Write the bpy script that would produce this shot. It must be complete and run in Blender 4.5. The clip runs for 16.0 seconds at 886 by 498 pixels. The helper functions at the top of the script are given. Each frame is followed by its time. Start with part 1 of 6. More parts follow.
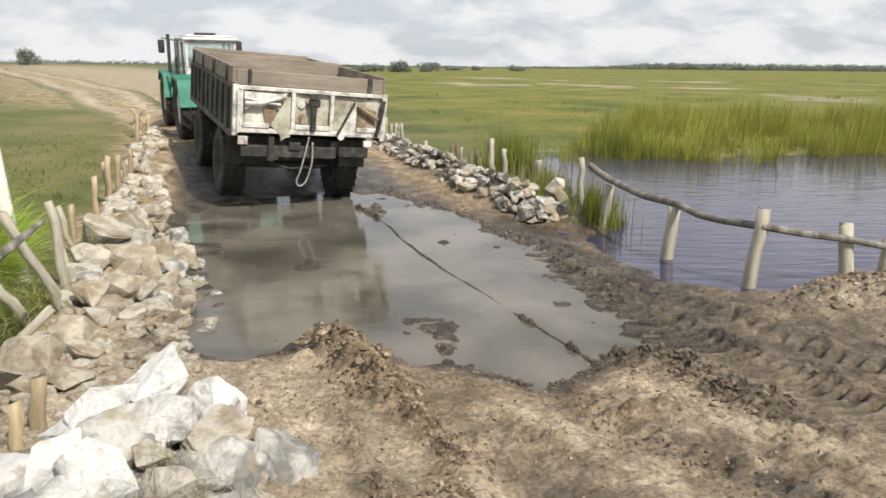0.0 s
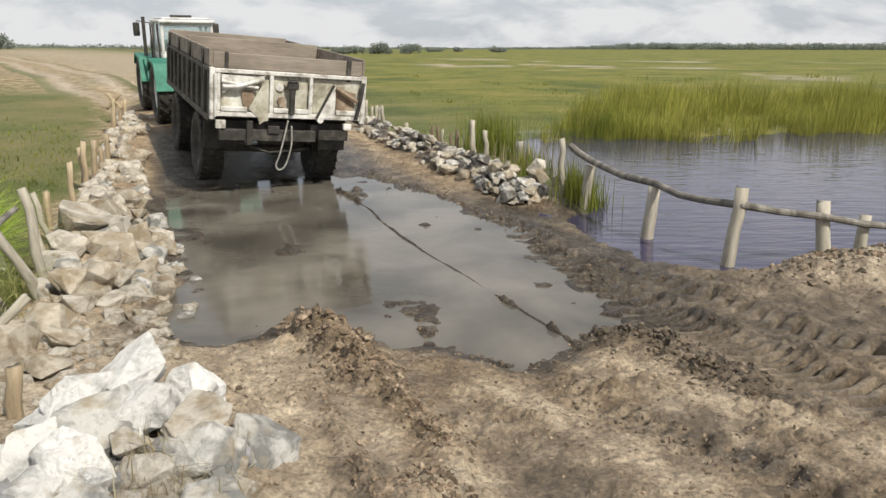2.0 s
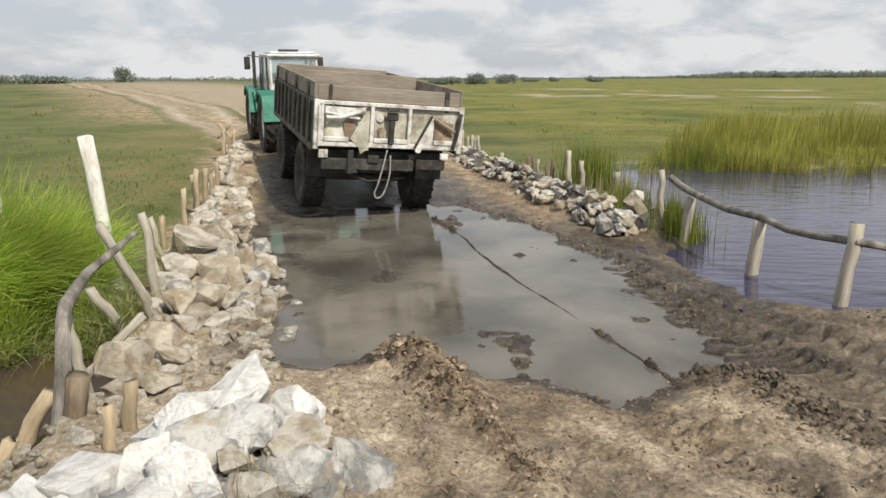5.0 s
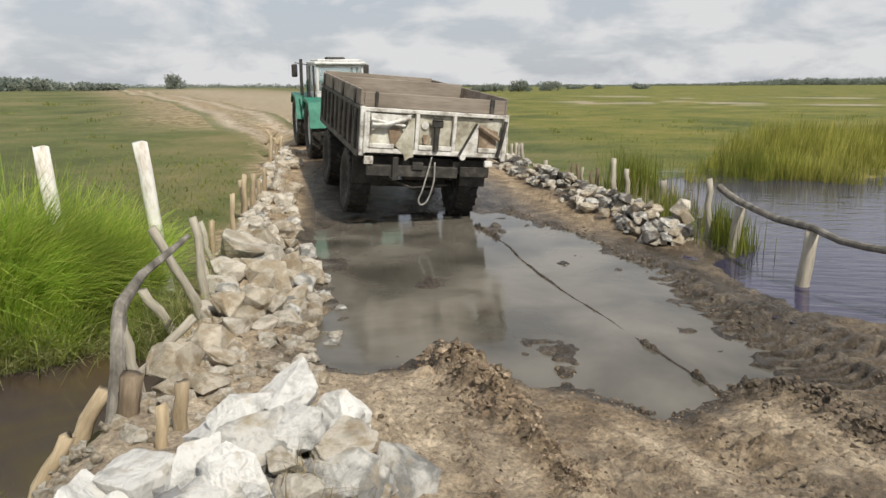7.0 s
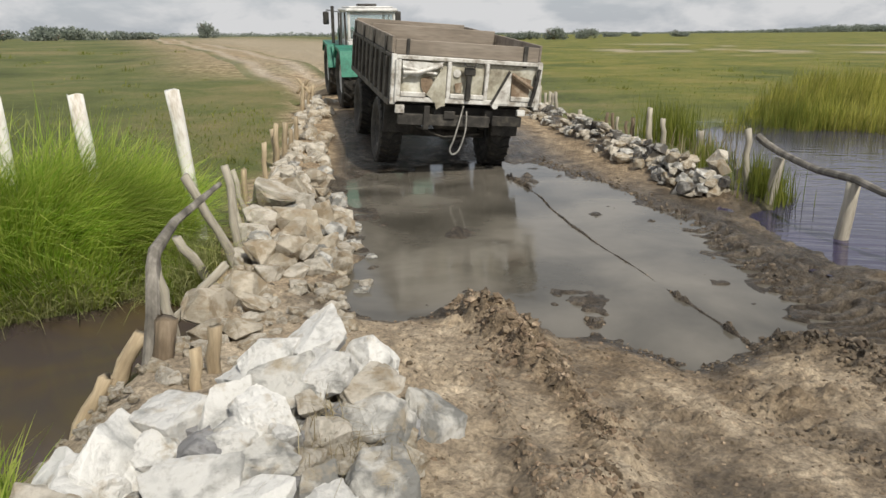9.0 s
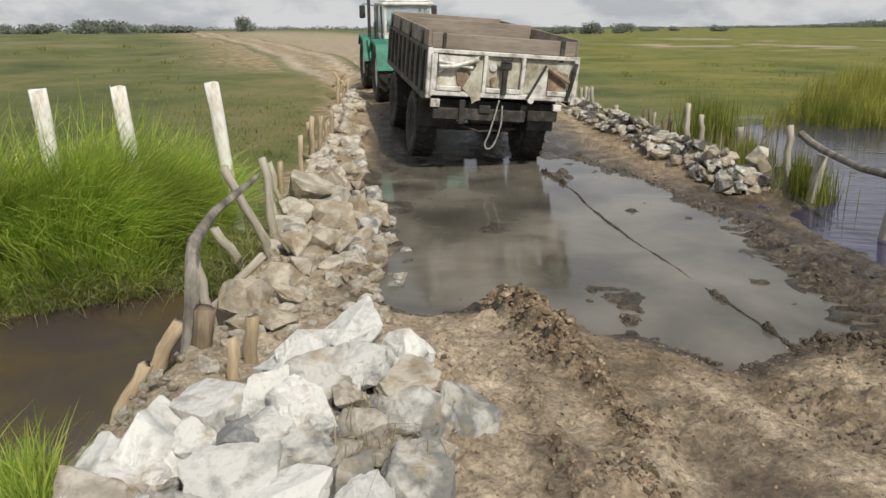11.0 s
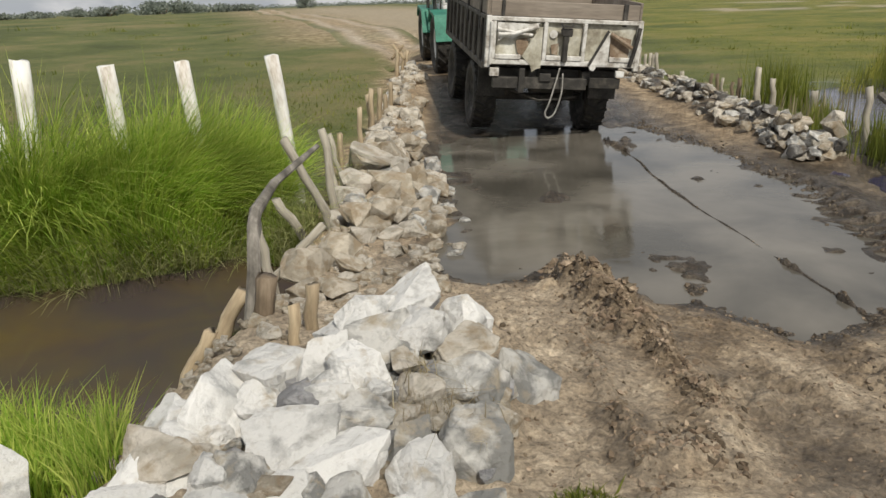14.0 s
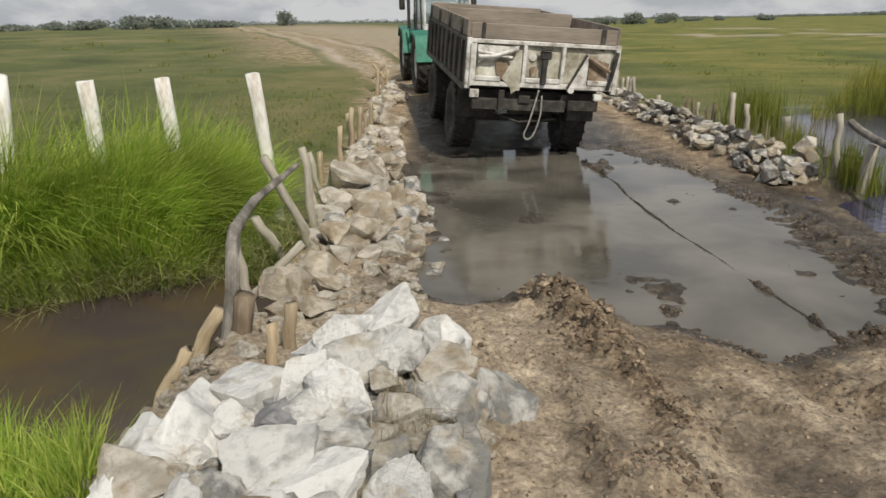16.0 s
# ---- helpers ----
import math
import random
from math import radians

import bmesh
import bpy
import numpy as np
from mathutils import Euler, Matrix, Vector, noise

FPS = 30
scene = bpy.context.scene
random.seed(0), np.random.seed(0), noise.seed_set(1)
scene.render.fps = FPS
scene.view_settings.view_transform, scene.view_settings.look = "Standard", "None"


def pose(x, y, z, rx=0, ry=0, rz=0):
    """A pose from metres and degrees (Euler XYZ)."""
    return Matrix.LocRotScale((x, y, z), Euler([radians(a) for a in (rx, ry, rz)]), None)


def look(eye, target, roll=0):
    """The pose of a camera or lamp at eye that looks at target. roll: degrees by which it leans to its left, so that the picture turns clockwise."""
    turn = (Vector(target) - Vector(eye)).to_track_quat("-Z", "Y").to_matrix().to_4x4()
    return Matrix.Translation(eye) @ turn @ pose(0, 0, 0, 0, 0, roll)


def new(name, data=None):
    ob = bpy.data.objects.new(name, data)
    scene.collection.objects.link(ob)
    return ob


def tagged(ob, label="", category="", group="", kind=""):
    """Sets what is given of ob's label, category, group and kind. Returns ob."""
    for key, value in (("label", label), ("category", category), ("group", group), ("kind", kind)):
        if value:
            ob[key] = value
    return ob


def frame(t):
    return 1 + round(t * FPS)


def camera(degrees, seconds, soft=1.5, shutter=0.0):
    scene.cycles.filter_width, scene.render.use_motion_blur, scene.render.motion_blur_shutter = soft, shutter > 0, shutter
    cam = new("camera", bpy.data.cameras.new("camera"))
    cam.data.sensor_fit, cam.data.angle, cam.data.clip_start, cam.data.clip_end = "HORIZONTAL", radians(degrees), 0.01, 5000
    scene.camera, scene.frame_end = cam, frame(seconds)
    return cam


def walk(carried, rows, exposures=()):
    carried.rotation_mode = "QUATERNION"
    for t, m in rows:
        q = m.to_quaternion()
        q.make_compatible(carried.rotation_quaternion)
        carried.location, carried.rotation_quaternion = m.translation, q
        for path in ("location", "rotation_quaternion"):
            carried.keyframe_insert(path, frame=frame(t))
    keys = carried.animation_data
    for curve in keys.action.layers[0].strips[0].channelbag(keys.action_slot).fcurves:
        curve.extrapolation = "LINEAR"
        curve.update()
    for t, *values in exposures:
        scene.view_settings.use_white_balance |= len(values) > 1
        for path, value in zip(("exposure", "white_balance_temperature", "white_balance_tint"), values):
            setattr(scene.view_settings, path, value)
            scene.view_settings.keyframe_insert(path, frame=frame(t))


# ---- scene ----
cam = camera(61.4, 16.0, shutter=0.3)
PATH = [
    (0, (0.269, 0.153, 2.247), (0.286, 2.096, 1.771), 0.5),
    (0.5, (0.248, 0.174, 2.233), (0.167, 2.107, 1.725), 0.6),
    (1, (0.24, 0.191, 2.235), (0.139, 2.106, 1.668), 0.5),
    (1.5, (0.246, 0.195, 2.243), (0.188, 2.114, 1.68), 0.5),
    (2, (0.297, 0.164, 2.244), (0.358, 2.094, 1.723), 0.1),
    (2.5, (0.291, 0.163, 2.227), (0.33, 2.078, 1.652), -0.2),
    (3, (0.26, 0.16, 2.244), (0.114, 2.092, 1.749), -1.0),
    (5.5, (0.261, 0.137, 2.271), (0.066, 2.083, 1.849), -0.3),
    (6, (0.237, 0.128, 2.291), (-0.006, 2.075, 1.9), -0.8),
    (6.5, (0.246, 0.13, 2.275), (-0.037, 2.066, 1.859), -0.4),
    (7, (0.234, 0.123, 2.269), (-0.06, 2.054, 1.841), -0.3),
    (7.5, (0.247, 0.128, 2.263), (-0.071, 2.042, 1.779), -0.4),
    (8, (0.252, 0.135, 2.255), (-0.096, 2.035, 1.737), -0.4),
    (8.5, (0.253, 0.139, 2.252), (-0.103, 2.033, 1.72), -0.5),
    (9, (0.25, 0.142, 2.247), (-0.124, 2.027, 1.693), -0.5),
    (9.5, (0.239, 0.137, 2.254), (-0.149, 2.02, 1.702), -0.5),
    (10, (0.216, 0.14, 2.25), (-0.189, 2.011, 1.672), -0.4),
    (12.5, (0.232, 0.141, 2.221), (-0.321, 1.984, 1.676), -0.8),
    (13, (0.224, 0.15, 2.204), (-0.364, 1.969, 1.616), -1.3),
    (13.5, (0.217, 0.163, 2.19), (-0.4, 1.964, 1.578), -2.1),
    (14, (0.226, 0.172, 2.189), (-0.381, 1.97, 1.559), -2.1),
    (14.5, (0.224, 0.176, 2.186), (-0.408, 1.966, 1.555), -2.3),
    (15, (0.237, 0.183, 2.18), (-0.337, 1.994, 1.553), -1.4),
    (15.5, (0.235, 0.156, 2.196), (-0.253, 2.002, 1.6), -0.6),
    (16, (0.229, 0.147, 2.207), (-0.326, 1.977, 1.623), -1.0),
]
walk(cam, [(r[0], look(*r[1:])) for r in PATH], [(0, 0.12), (0.5, -0.02), (1, -0.05), (3, -0.05), (6, -0.09), (7, -0.18), (10, -0.3), (12.5, -0.38), (16, -0.45)])

# ---- world and sun ----
SUN_DIR = Vector((0.60, -0.74, 1.0)).normalized()
world = bpy.data.worlds.new("world")
scene.world = world
world.use_nodes = True
wt = world.node_tree
wt.nodes.clear()


sky = wt.nodes.new("ShaderNodeTexSky")
sky.sky_type = "NISHITA"
sky.sun_disc = False
sky.sun_elevation = math.asin(SUN_DIR.z)
sky.sun_rotation = math.atan2(SUN_DIR.x, SUN_DIR.y)
sky.air_density, sky.dust_density, sky.ozone_density = 1.0, 1.5, 1.0
# cumulus cover: flattened puffs all over the sky
coords = wt.nodes.new("ShaderNodeTexCoord")
flat = wt.nodes.new("ShaderNodeVectorMath")
flat.operation = "MULTIPLY"
flat.inputs[1].default_value = (1.0, 1.0, 2.5)
wt.links.new(coords.outputs["Generated"], flat.inputs[0])
cloud = wt.nodes.new("ShaderNodeTexNoise")
cloud.inputs["Scale"].default_value = 7.0
cloud.inputs["Detail"].default_value = 6.0
cloud.inputs["Roughness"].default_value = 0.55
cloud.inputs["Distortion"].default_value = 0.25
wt.links.new(flat.outputs[0], cloud.inputs["Vector"])
cover = wt.nodes.new("ShaderNodeValToRGB")
cover.color_ramp.elements[0].position, cover.color_ramp.elements[0].color = 0.44, (0, 0, 0, 1)
cover.color_ramp.elements[1].position, cover.color_ramp.elements[1].color = 0.575, (0.92, 0.92, 0.92, 1)
wt.links.new(cloud.outputs["Fac"], cover.inputs[0])
veil = wt.nodes.new("ShaderNodeMix")
veil.data_type = "RGBA"
veil.inputs["Factor"].default_value = 0.8
veil.inputs["B"].default_value = (6.2, 6.55, 7.1, 1)
wt.links.new(sky.outputs[0], veil.inputs["A"])
mixc = wt.nodes.new("ShaderNodeMix")
mixc.data_type = "RGBA"
mixc.inputs["B"].default_value = (8.3, 8.3, 8.35, 1)
wt.links.new(cover.outputs[0], mixc.inputs["Factor"])
wt.links.new(veil.outputs["Result"], mixc.inputs["A"])
background = wt.nodes.new("ShaderNodeBackground")
background.inputs["Strength"].default_value = 0.1
wt.links.new(mixc.outputs["Result"], background.inputs["Color"])
outw = wt.nodes.new("ShaderNodeOutputWorld")
wt.links.new(background.outputs[0], outw.inputs[0])

sun_data = bpy.data.lights.new("sun", "SUN")
sun_data.energy, sun_data.angle, sun_data.color = 4.7, radians(0.6), (1.0, 0.93, 0.80)
sun = new("sun", sun_data)
sun.matrix_world = look(SUN_DIR * 50, (0, 0, 0))


# ---- materials ----
def ramp_of(nt, stops):
    r = nt.nodes.new("ShaderNodeValToRGB")
    els = r.color_ramp.elements
    while len(els) < len(stops):
        els.new(0.5)
    for e, (p, c) in zip(els, stops):
        e.position, e.color = p, (*c, 1)
    return r


def material(name, dark, mid, light, scale=6.0, rough=0.8, bump=0.3, fine=60.0, metal=0.0, spread=0.0, island=0.0, spec=0.4, detail=8.0, bump_dist=0.02, stretch=(1, 1, 1)):
    """A surface with two scales of colour variation and relief. island and spread vary it from piece to piece."""
    m = bpy.data.materials.new(name)
    m.use_nodes = True
    nt = m.node_tree
    b = nt.nodes["Principled BSDF"]
    tc = nt.nodes.new("ShaderNodeTexCoord")
    mp = nt.nodes.new("ShaderNodeMapping")
    mp.inputs["Scale"].default_value = stretch
    nt.links.new(tc.outputs["Object"], mp.inputs["Vector"])
    n1 = nt.nodes.new("ShaderNodeTexNoise")
    n1.inputs["Scale"].default_value, n1.inputs["Detail"].default_value = scale, detail
    n1.inputs["Roughness"].default_value = 0.62
    n2 = nt.nodes.new("ShaderNodeTexNoise")
    n2.inputs["Scale"].default_value, n2.inputs["Detail"].default_value = fine, 4.0
    for n in (n1, n2):
        nt.links.new(mp.outputs[0], n.inputs["Vector"])
    r = ramp_of(nt, [(0.28, dark), (0.5, mid), (0.72, light)])
    nt.links.new(n1.outputs["Fac"], r.inputs[0])
    mul = nt.nodes.new("ShaderNodeMix")
    mul.data_type, mul.blend_type = "RGBA", "OVERLAY"
    mul.inputs["Factor"].default_value = 0.35
    nt.links.new(r.outputs[0], mul.inputs["A"])
    nt.links.new(n2.outputs["Fac"], mul.inputs["B"])
    last = mul.outputs["Result"]
    for amount, kind in ((spread, "object"), (island, "island")):
        if amount:
            hs = nt.nodes.new("ShaderNodeHueSaturation")
            mr = nt.nodes.new("ShaderNodeMapRange")
            mr.inputs["To Min"].default_value, mr.inputs["To Max"].default_value = 1 - amount, 1 + amount
            if kind == "object":
                oi = nt.nodes.new("ShaderNodeObjectInfo")
                nt.links.new(oi.outputs["Random"], mr.inputs["Value"])
            else:
                ge = nt.nodes.new("ShaderNodeNewGeometry")
                nt.links.new(ge.outputs["Random Per Island"], mr.inputs["Value"])
                mr2 = nt.nodes.new("ShaderNodeMapRange")
                mr2.inputs["To Min"].default_value, mr2.inputs["To Max"].default_value = 0.5 + amount * 0.012, 0.5 - amount * 0.012
                nt.links.new(ge.outputs["Random Per Island"], mr2.inputs["Value"])
                nt.links.new(mr2.outputs[0], hs.inputs["Hue"])
            nt.links.new(mr.outputs[0], hs.inputs["Value"])
            nt.links.new(last, hs.inputs["Color"])
            last = hs.outputs[0]
    nt.links.new(last, b.inputs["Base Color"])
    b.inputs["Roughness"].default_value, b.inputs["Metallic"].default_value = rough, metal
    b.inputs["Specular IOR Level"].default_value = spec
    if bump:
        add = nt.nodes.new("ShaderNodeMath")
        add.operation = "MULTIPLY_ADD"
        add.inputs[1].default_value = 0.35
        nt.links.new(n2.outputs["Fac"], add.inputs[0])
        nt.links.new(n1.outputs["Fac"], add.inputs[2])
        bp = nt.nodes.new("ShaderNodeBump")
        bp.inputs["Strength"].default_value, bp.inputs["Distance"].default_value = bump, bump_dist
        nt.links.new(add.outputs[0], bp.inputs["Height"])
        nt.links.new(bp.outputs[0], b.inputs["Normal"])
    return m


def leaf_material(name, dark, light, vary=0.35, tip=None):
    """Thin leaves that let some light through, varied blade by blade."""
    m = bpy.data.materials.new(name)
    m.use_nodes = True
    nt = m.node_tree
    b = nt.nodes["Principled BSDF"]
    ge = nt.nodes.new("ShaderNodeNewGeometry")
    r = ramp_of(nt, [(0.0, dark), (0.6, tuple((a + c) / 2 for a, c in zip(dark, light))), (1.0, light)])
    nt.links.new(ge.outputs["Random Per Island"], r.inputs[0])
    n = nt.nodes.new("ShaderNodeTexNoise")
    n.inputs["Scale"].default_value, n.inputs["Detail"].default_value = 0.8, 4.0
    nt.links.new(ge.outputs["Position"], n.inputs["Vector"])
    mr = nt.nodes.new("ShaderNodeMapRange")
    mr.inputs["From Min"].default_value, mr.inputs["From Max"].default_value = 0.3, 0.7
    mr.inputs["To Min"].default_value, mr.inputs["To Max"].default_value = 1 - vary, 1 + vary
    nt.links.new(n.outputs["Fac"], mr.inputs["Value"])
    hs = nt.nodes.new("ShaderNodeHueSaturation")
    nt.links.new(mr.outputs[0], hs.inputs["Value"])
    nt.links.new(r.outputs[0], hs.inputs["Color"])
    nt.links.new(hs.outputs[0], b.inputs["Base Color"])
    b.inputs["Roughness"].default_value = 0.55
    b.inputs["Specular IOR Level"].default_value = 0.3
    tr = nt.nodes.new("ShaderNodeBsdfTranslucent")
    nt.links.new(hs.outputs[0], tr.inputs["Color"])
    mx = nt.nodes.new("ShaderNodeMixShader")
    mx.inputs[0].default_value = 0.48
    nt.links.new(b.outputs[0], mx.inputs[1])
    nt.links.new(tr.outputs[0], mx.inputs[2])
    nt.links.new(mx.outputs[0], nt.nodes["Material Output"].inputs[0])
    return m


def water_material(name, colour, rough, wave_scale, wave_strength, stretch=(1, 1, 1), second=None):
    m = bpy.data.materials.new(name)
    m.use_nodes = True
    nt = m.node_tree
    b = nt.nodes["Principled BSDF"]
    tc = nt.nodes.new("ShaderNodeTexCoord")
    mp = nt.nodes.new("ShaderNodeMapping")
    mp.inputs["Scale"].default_value = stretch
    nt.links.new(tc.outputs["Object"], mp.inputs["Vector"])
    n = nt.nodes.new("ShaderNodeTexNoise")
    n.inputs["Scale"].default_value, n.inputs["Detail"].default_value = wave_scale, 3.0
    nt.links.new(mp.outputs[0], n.inputs["Vector"])
    big = nt.nodes.new("ShaderNodeTexNoise")
    big.inputs["Scale"].default_value, big.inputs["Detail"].default_value, big.inputs["Distortion"].default_value = 0.8, 6.0, 0.4
    nt.links.new(mp.outputs[0], big.inputs["Vector"])
    r = ramp_of(nt, [(0.35, colour), (0.65, second or tuple(c * 1.35 for c in colour))])
    nt.links.new(big.outputs["Fac"], r.inputs[0])
    nt.links.new(r.outputs[0], b.inputs["Base Color"])
    bp = nt.nodes.new("ShaderNodeBump")
    bp.inputs["Strength"].default_value, bp.inputs["Distance"].default_value = wave_strength, 0.02
    nt.links.new(n.outputs["Fac"], bp.inputs["Height"])
    nt.links.new(bp.outputs[0], b.inputs["Normal"])
    film = nt.nodes.new("ShaderNodeMapRange")
    film.inputs["From Min"].default_value, film.inputs["From Max"].default_value = 0.45, 0.7
    film.inputs["To Min"].default_value, film.inputs["To Max"].default_value = rough * 0.7, rough * 1.6
    nt.links.new(big.outputs["Fac"], film.inputs["Value"])
    nt.links.new(film.outputs[0], b.inputs["Roughness"])
    b.inputs["IOR"].default_value = 1.33
    b.inputs["Specular IOR Level"].default_value = 0.5
    return m


def rock_material(name, pale, grey, tan, grey_at=0.5, tan_at=0.6):
    """Broken limestone: pale fresh faces, grey weathered ones and earth stains, with a hackly skin."""
    m = bpy.data.materials.new(name)
    m.use_nodes = True
    nt = m.node_tree
    b = nt.nodes["Principled BSDF"]
    tc = nt.nodes.new("ShaderNodeTexCoord")
    oi = nt.nodes.new("ShaderNodeObjectInfo")
    shift = nt.nodes.new("ShaderNodeVectorMath")
    shift.operation = "MULTIPLY_ADD"
    shift.inputs[1].default_value = (1, 1, 1)
    spread = nt.nodes.new("ShaderNodeMath")
    spread.operation = "MULTIPLY"
    spread.inputs[1].default_value = 40.0
    nt.links.new(oi.outputs["Random"], spread.inputs[0])
    nt.links.new(tc.outputs["Object"], shift.inputs[0])
    nt.links.new(spread.outputs[0], shift.inputs[2])

    def noise(scale, detail, rough, warp=0.0):
        n = nt.nodes.new("ShaderNodeTexNoise")
        n.inputs["Scale"].default_value, n.inputs["Detail"].default_value = scale, detail
        n.inputs["Roughness"].default_value, n.inputs["Distortion"].default_value = rough, warp
        nt.links.new(shift.outputs[0], n.inputs["Vector"])
        return n

    a, c, f, g = noise(2.2, 6, 0.55, 0.25), noise(2.8, 8, 0.62, 0.3), noise(9, 10, 0.72), noise(34, 6, 0.65)
    r1 = ramp_of(nt, [(grey_at - 0.07, (1, 1, 1)), (grey_at + 0.06, (0, 0, 0))])
    r2 = ramp_of(nt, [(tan_at - 0.05, (0, 0, 0)), (tan_at + 0.12, (1, 1, 1))])
    nt.links.new(a.outputs["Fac"], r1.inputs[0])
    nt.links.new(c.outputs["Fac"], r2.inputs[0])
    last = None
    for fac, base, top in ((r1, pale, grey), (r2, None, tan)):
        mx = nt.nodes.new("ShaderNodeMix")
        mx.data_type = "RGBA"
        if last is None:
            mx.inputs["A"].default_value = (*base, 1)
        else:
            nt.links.new(last, mx.inputs["A"])
        mx.inputs["B"].default_value = (*top, 1)
        nt.links.new(fac.outputs[0], mx.inputs["Factor"])
        last = mx.outputs["Result"]
    dirt = ramp_of(nt, [(0.34, (0.45, 0.42, 0.38)), (0.47, (1, 1, 1))])
    nt.links.new(f.outputs["Fac"], dirt.inputs[0])
    mul = nt.nodes.new("ShaderNodeMix")
    mul.data_type, mul.blend_type = "RGBA", "MULTIPLY"
    mul.inputs["Factor"].default_value = 0.34
    nt.links.new(last, mul.inputs["A"])
    nt.links.new(dirt.outputs[0], mul.inputs["B"])
    hs = nt.nodes.new("ShaderNodeHueSaturation")
    mr = nt.nodes.new("ShaderNodeMapRange")
    mr.inputs["To Min"].default_value, mr.inputs["To Max"].default_value = 0.85, 1.12
    nt.links.new(oi.outputs["Random"], mr.inputs["Value"])
    nt.links.new(mr.outputs[0], hs.inputs["Value"])
    nt.links.new(mul.outputs["Result"], hs.inputs["Color"])
    nt.links.new(hs.outputs[0], b.inputs["Base Color"])
    b.inputs["Roughness"].default_value, b.inputs["Specular IOR Level"].default_value = 0.9, 0.25
    add = nt.nodes.new("ShaderNodeMath")
    add.operation = "MULTIPLY_ADD"
    add.inputs[1].default_value = 0.25
    nt.links.new(g.outputs["Fac"], add.inputs[0])
    nt.links.new(f.outputs["Fac"], add.inputs[2])
    bp = nt.nodes.new("ShaderNodeBump")
    bp.inputs["Strength"].default_value, bp.inputs["Distance"].default_value = 0.85, 0.035
    nt.links.new(add.outputs[0], bp.inputs["Height"])
    nt.links.new(bp.outputs[0], b.inputs["Normal"])
    return m


M_LIME = rock_material("limestone", (0.78, 0.775, 0.755), (0.43, 0.43, 0.42), (0.50, 0.44, 0.35), 0.41, 0.61)
M_LIME_DARK = rock_material("dark_grey_limestone", (0.40, 0.40, 0.41), (0.26, 0.26, 0.27), (0.34, 0.30, 0.25), 0.5, 0.62)
M_LIME_GREY = rock_material("grey_limestone", (0.60, 0.59, 0.56), (0.25, 0.25, 0.24), (0.42, 0.365, 0.28), 0.52, 0.56)
M_STONE_TAN = rock_material("muddy_stone", (0.52, 0.47, 0.39), (0.36, 0.32, 0.255), (0.32, 0.255, 0.175), 0.5, 0.50)
M_STONE_PALE = rock_material("pale_dusty_stone", (0.58, 0.54, 0.475), (0.37, 0.34, 0.285), (0.36, 0.295, 0.21), 0.48, 0.56)
M_STONE_DARK = rock_material("wet_dark_stone", (0.34, 0.33, 0.31), (0.10, 0.095, 0.09), (0.14, 0.115, 0.085), 0.58, 0.56)
M_CLOD = material("mud_clods", (0.075, 0.052, 0.032), (0.17, 0.128, 0.088), (0.36, 0.29, 0.21), scale=9, rough=0.95, bump=0.8, fine=60, island=0.5)
M_CLOD_WET = material("wet_mud_clods", (0.04, 0.031, 0.022), (0.095, 0.073, 0.05), (0.20, 0.16, 0.112), scale=9, rough=0.6, bump=0.7, fine=60, island=0.45)
M_WOOD_GREY = material("weathered_wood", (0.17, 0.15, 0.12), (0.38, 0.35, 0.29), (0.58, 0.54, 0.47), scale=7, rough=0.85, bump=0.5, fine=50, stretch=(1, 1, 0.12), spread=0.2)
M_WOOD_TAN = material("fresh_wood", (0.19, 0.14, 0.085), (0.38, 0.305, 0.205), (0.55, 0.475, 0.36), scale=8, rough=0.8, bump=0.4, fine=50, stretch=(1, 1, 0.12), spread=0.15)
M_WOOD_MID = material("old_grey_branch", (0.06, 0.055, 0.047), (0.155, 0.143, 0.125), (0.30, 0.28, 0.25), scale=8, rough=0.9, bump=0.6, fine=50, stretch=(1, 1, 0.15), spread=0.1)
M_WOOD_DARK = material("bark_wood", (0.06, 0.045, 0.03), (0.15, 0.115, 0.08), (0.27, 0.22, 0.165), scale=9, rough=0.9, bump=0.7, fine=50, stretch=(1, 1, 0.2), spread=0.2)
M_WHITEWASH = material("whitewashed_wood", (0.36, 0.30, 0.23), (0.78, 0.77, 0.74), (0.86, 0.86, 0.84), scale=9, rough=0.85, bump=0.4, fine=45, stretch=(1, 1, 0.25), spread=0.06)
M_TRAILER_WHITE = material("chipped_white_paint", (0.17, 0.135, 0.10), (0.60, 0.59, 0.56), (0.78, 0.78, 0.76), scale=6.5, rough=0.6, bump=0.35, fine=28)
M_TRAILER_PANEL = material("stained_cream_paint", (0.13, 0.10, 0.065), (0.45, 0.43, 0.35), (0.66, 0.66, 0.61), scale=3.2, rough=0.6, bump=0.25, fine=28)
M_RUST = material("rusty_steel", (0.12, 0.085, 0.06), (0.24, 0.175, 0.12), (0.43, 0.38, 0.31), scale=7, rough=0.85, bump=0.4, fine=45)
M_SIDE = material("dusty_grey_sides", (0.035, 0.032, 0.028), (0.085, 0.077, 0.066), (0.15, 0.135, 0.115), scale=3.5, rough=0.8, bump=0.25, fine=30)
M_PLANK = material("grey_brown_planks", (0.13, 0.11, 0.09), (0.24, 0.205, 0.17), (0.34, 0.30, 0.255), scale=4, rough=0.85, bump=0.35, fine=30, stretch=(0.15, 1, 1))
M_LOAD = material("dry_soil_load", (0.15, 0.125, 0.10), (0.235, 0.20, 0.16), (0.31, 0.27, 0.22), scale=5, rough=0.95, bump=0.5, fine=40)
